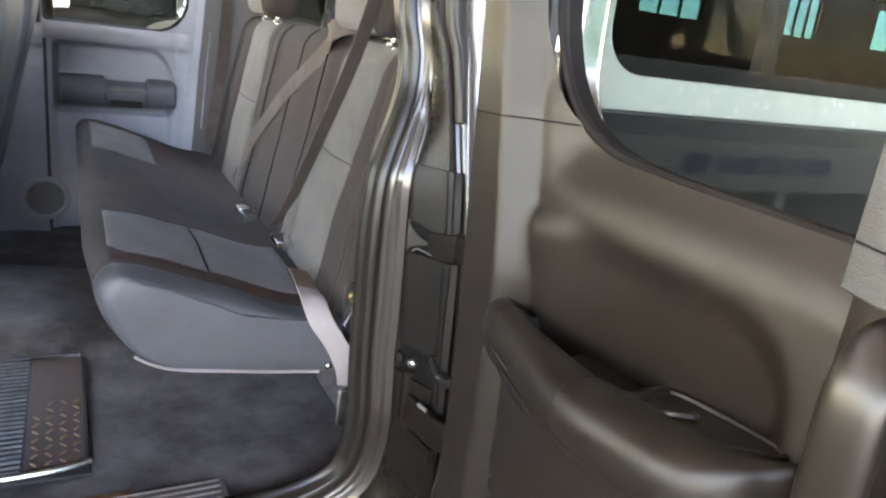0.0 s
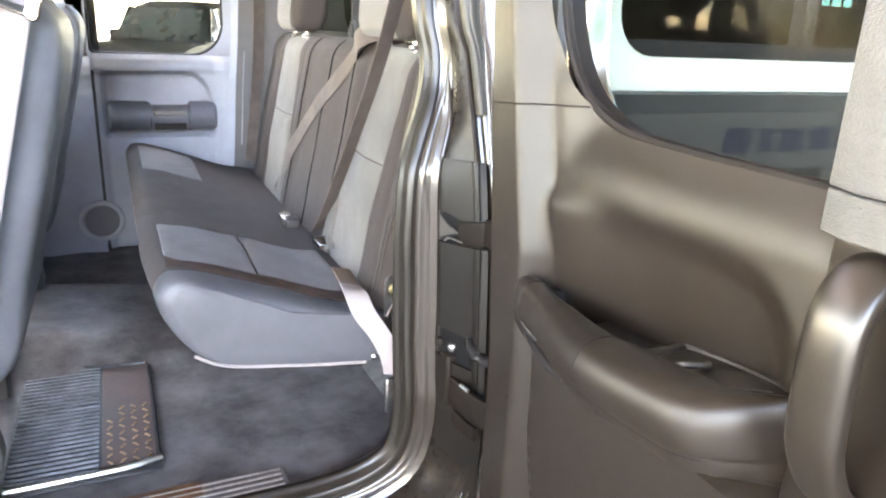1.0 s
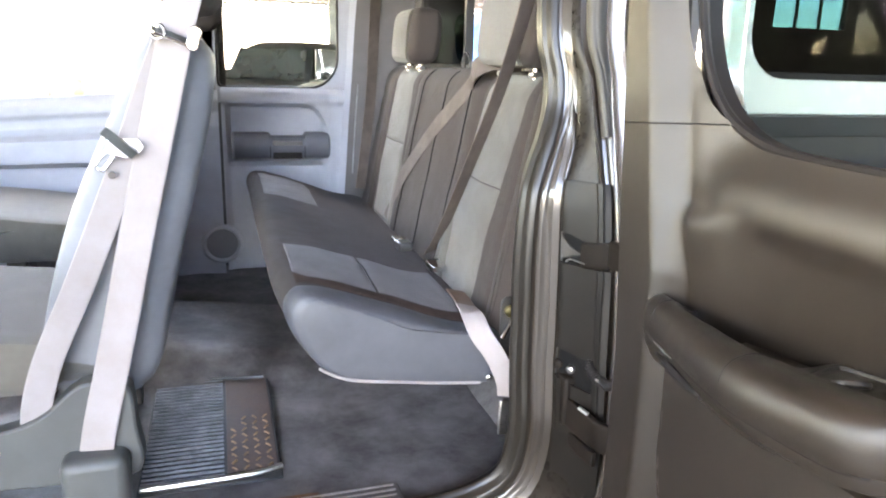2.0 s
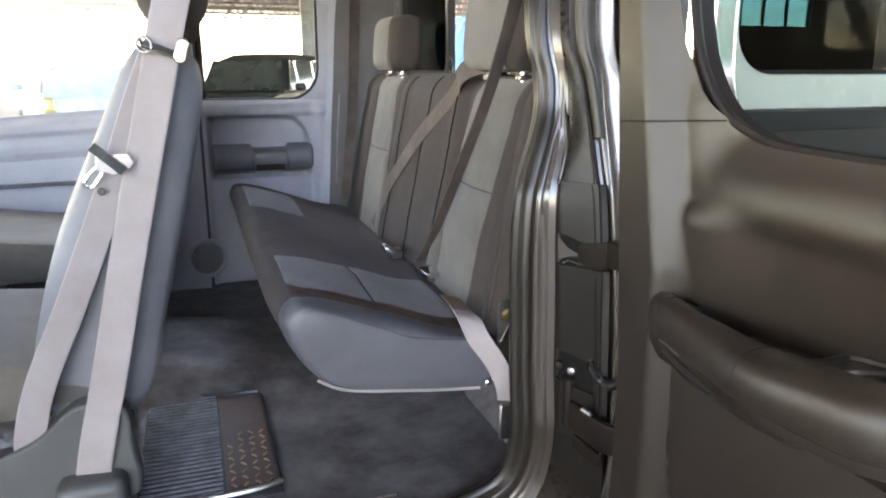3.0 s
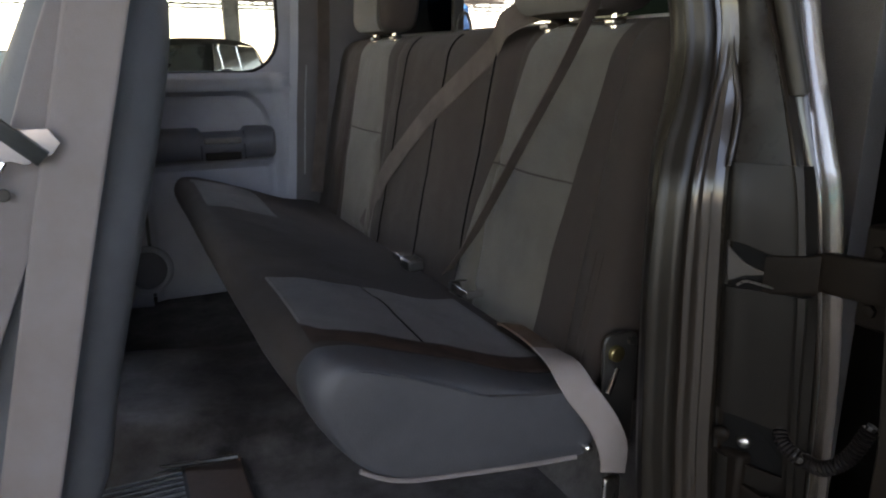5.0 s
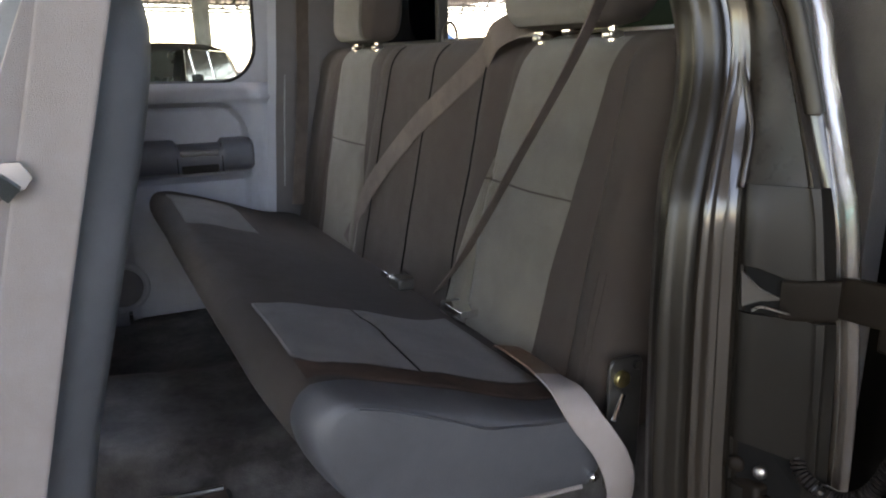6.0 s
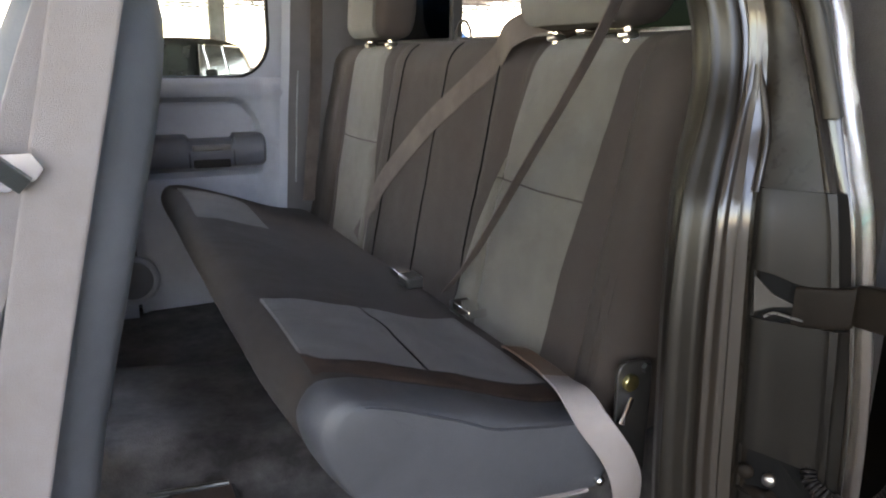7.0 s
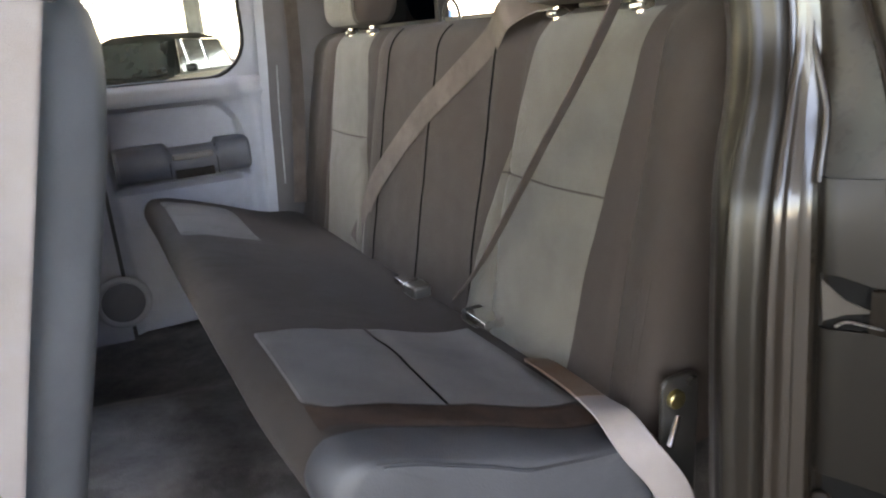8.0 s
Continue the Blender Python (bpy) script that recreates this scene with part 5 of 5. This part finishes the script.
part("guide_lip", tube(bmesh.new(), [(0.277, 1.548, 1.448), (0.300, 1.544, 1.441), (0.326, 1.546, 1.431)], 0.0022, 8), CHROME, gr, "bright lower lip")
knob = rounded(-0.010, 0.010, -0.020, 0.020, 0.009, 4)
part("guide_end", plate(bmesh.new(), [(0.334 + 0.95 * a + 0.25 * b, 1.443 - 0.25 * a + 0.95 * b) for a, b in knob], lambda a, b, d: (a, 1.554 - d, b), 0.010), CHROME, gr, "bright steel end of the guide", bevel=0.003)
part("button", disc(bmesh.new(), (0.200, 1.556, 1.232), (0, -1, 0), 0.006, 0.003, 14), BLACK, fb)

# ---- bed and topper of the pickup ----
bed = thing("truck_bed", "mocha brown pickup bed behind the cab", "truck bed", (2.1, 2.25, 0.5))
bm = bmesh.new()
rows = []
for i in range(2):
    x = 1.135 + 1.95 * i
    rows.append([(x, 1.33, 0.50), (x, 1.285, 0.62), (x, 1.275, 0.90), (x, 1.279, 1.15), (x, 1.2795, 1.29), (x, 1.280, 1.326), (x, 1.282, 1.337), (x, 1.290, 1.344), (x, 1.36, 1.348), (x, 1.42, 1.345), (x, 1.42, 1.20), (x, 1.40, 0.55)])
loft(bm, rows)
part("near_side", bm, BED_SHADED, bed, "glossy mocha brown bed side, paint darkened as shade")
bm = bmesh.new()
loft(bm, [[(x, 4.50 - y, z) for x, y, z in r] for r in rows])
part("far_side", bm, BED_SHADED, bed, "glossy mocha brown bed side, paint darkened as shade")
part("bed_floor", boxes((1.135, 3.08, 1.40, 3.10, 0.70, 0.74)), BLACK, bed, smooth=False)
part("headboard", boxes((1.135, 1.17, 1.40, 3.10, 0.74, 1.30)), PAINT, bed, bevel=0.005)
part("tailgate", boxes((3.03, 3.08, 1.42, 3.08, 0.74, 1.30)), PAINT, bed, bevel=0.005)

# Black strip added to hide bright reflections along the bed's upper lip.
part("lip_strip", boxes((1.14, 3.06, 1.276, 1.33, 1.320, 1.3505)), FRAME, bed, "black strip added over the bed's bright lip under the cap", smooth=False)
topper = thing("bed_topper", "white fibreglass bed cap with dark tinted side window", "truck cap", (2.1, 2.25, 1.35))
for name, y, s in (("near_wall", 1.325, 1), ("far_wall", 3.175, -1)):
    wall = plate(bmesh.new(), rounded(1.14, 3.06, 1.350, 1.96, (0.01, 0.01, 0.1, 0.1)), lambda a, b, d: (a, y + s * (d + 0.01 * (b - 1.35)), b), 0.025, rounded(1.185, 2.90, 1.408, 1.86, 0.075))
    w = part(name, wall, WHITE, topper, "white fibreglass side", bevel=0.004)
    if s == 1:
        bm = bmesh.new()
        loft(bm, [[(a, y + 0.012 + 0.01 * (b - 1.35), b) for a, b in rounded(1.178, 2.91, 1.40, 1.868, 0.08)], [(a, y + 0.016 + 0.01 * (b - 1.35), b) for a, b in rounded(1.178, 2.91, 1.40, 1.868, 0.08)]])
        part("side_window", bm, TOPGLASS, w, "dark tinted side window")
part("cap_roof", boxes((1.14, 3.06, 1.42, 3.08, 1.955, 1.985)), WHITE, topper, bevel=0.02)

tarp = thing("tarp_stack", "pallet stack under a crumpled bright blue tarp", "tarp", (3.5, 8.2, 0.0))
bm = sphere(bmesh.new(), (3.5, 8.2, 1.0), (0.52, 0.55, 0.98), 36, 4.0)
for v in bm.verts:
    k = noise.noise(v.co * 4) * 0.09 + noise.noise(v.co * 11) * 0.05
    v.co += Vector((v.co.x - 3.5, v.co.y - 8.2, 0.3 * (v.co.z - 1.0))).normalized() * k
    v.co.z = max(v.co.z, 0.02)
part("tarp_sheet", bm, BLUE, tarp, "crumpled blue sheet")
part("pallet", boxes((3.0, 4.0, 7.7, 8.7, 0.0, 0.14)), GIRDER, tarp, smooth=False)


# ---- parked cars ----
def car(label, paint, at, turn, long=4.7, wide=1.85, high=1.68):
    """A parked car whose nose points to its own +x."""
    c = thing("parked_car", label, "car", (0, 0, 0), group="parked cars")
    h = wide / 2
    L = long / 2
    lower = [(-L, 0.55), (-L + 0.03, 0.95), (-L + 0.25, 1.02), (L - 1.35, 1.03), (L - 0.35, 0.94), (L - 0.05, 0.78), (L, 0.5), (L - 0.1, 0.28), (-L + 0.1, 0.28)]
    out = [(p.x, p.z) for p in spline([(a, 0, b) for a, b in lower] + [(-L, 0, 0.55)], 60)][:-1]
    bm = bmesh.new()
    rows = []
    for k in (-1, -0.97, -0.85, -0.5, 0, 0.5, 0.85, 0.97, 1):
        s = 1 - 0.05 * abs(k) ** 4
        rows.append([(x * s, k * h, 0.62 + (z - 0.62) * (s if z > 0.62 else 1)) for x, z in out])
    loft(bm, rows)
    part("body", bm, paint, c)
    cab = [(-L + 0.15, 1.0), (-L + 0.55, high - 0.10), (-L + 0.95, high), (0.1, high), (0.55, high - 0.12), (L - 1.25, 1.0)]
    out = [(p.x, p.z) for p in spline([(a, 0, b) for a, b in cab], 40)]
    bm = bmesh.new()
    rows = []
    for k in (-1, -0.93, -0.6, 0, 0.6, 0.93, 1):
        rows.append([(x, k * (h - 0.06 - 0.20 * (z - 1.0)), z - (0.13 * abs(k) ** 5 if z > 1.2 else 0)) for x, z in out])
    loft(bm, rows)
    part("cabin", bm, paint, c)
    for s in (-1, 1):
        for x0, x1, x2, x3 in ((-L + 0.50, -L + 0.85, -0.62, -0.62), (-0.54, -0.54, 0.28, 0.28), (0.34, 0.34, 0.52, L - 1.52)):
            q = [(x0, 1.06), (x1, high - 0.14), (x2, high - 0.13), (x3, 1.06)]
            bm = bmesh.new()
            f = lambda x, z, o: (x, s * (h - 0.06 - 0.20 * (z - 1.0) + o), z)
            loft(bm, [[f(x, z, 0.006) for x, z in q], [f(x, z, 0.012) for x, z in q]])
            pane = part("side_window", bm, CARGLASS, c, smooth=False)
            part("chrome_trim", tube(bmesh.new(), [f(x, z, 0.012) for x, z in q + q[:1]], 0.014, 6), CHROME, pane)
        bm = sphere(bmesh.new(), (0.62, s * (h + 0.07), 1.12), (0.07, 0.10, 0.07), 10, 3)
        part("mirror", bm, paint, c)
        for x in (-L + 0.85, L - 0.85):
            w = part("wheel", disc(bmesh.new(), (x, s * (h - 0.16), 0.345), (0, s, 0), 0.345, 0.2, 28), TYRE, c)
            part("rim", disc(bmesh.new(), (x, s * (h + 0.03), 0.345), (0, s, 0), 0.22, 0.02, 20), STEEL, w)
        part("headlight", sphere(bmesh.new(), (L - 0.12, s * (h - 0.28), 0.76), (0.10, 0.18, 0.07), 10, 3), CHROME, c)
        part("tail_light", sphere(bmesh.new(), (-L + 0.05, s * (h - 0.12), 0.88), (0.05, 0.09, 0.14), 10, 3), BRASS, c)
    bm = bmesh.new()
    rows = []
    for x, z in ((0.58, high - 0.16), (0.585 + (L - 1.86) * 0.5, (high + 0.92) / 2 + 0.02), (L - 1.27, 1.05)):
        w = h - 0.16 - 0.2 * (z - 1.0)
        rows.append([(x + 0.012, -w, z + 0.012), (x + 0.05, 0, z + 0.02), (x + 0.012, w, z + 0.012)])
    loft(bm, rows, closed=False)
    part("windscreen", bm, CARGLASS, c)
    c.matrix_world = pose(*at, 0, 0, turn)
    return c


car("black parked SUV with pale window reflections", BLACKCAR, (1.72, 14.9, 0), -120, high=1.72)
car("silver parked car beyond the yard lane", SILVERCAR, (-6.2, 11.5, 0), 150)
car("blue parked car in bright daylight", BLUECAR, (-1.5, 15.0, 0), 105, high=1.5)

# sign board seen as a reflection in the paint
sign = thing("sign_board", "pale grey sign board with dark blue lettering bars", "sign", (6.0, -2.6, 0.2))
part("board", boxes((3.2, 9.6, -2.66, -2.62, 0.35, 1.50)), BOARD, sign, smooth=False)
x = 5.45
for wide_, high_ in ((0.34, 0.26), (0.16, 0.26), (0.30, 0.22), (0.26, 0.26), (0.12, 0.18), (0.38, 0.26)):
    part("bar", boxes((x, x + wide_, -2.618, -2.614, 0.52, 0.52 + high_)), INK, sign, "dark lettering bar", smooth=False)
    x += wide_ + 0.11
for x in (3.4, 7.0):
    part("post", boxes((x - 0.04, x + 0.04, -2.72, -2.66, 0, 1.25)), GIRDER, sign, smooth=False)
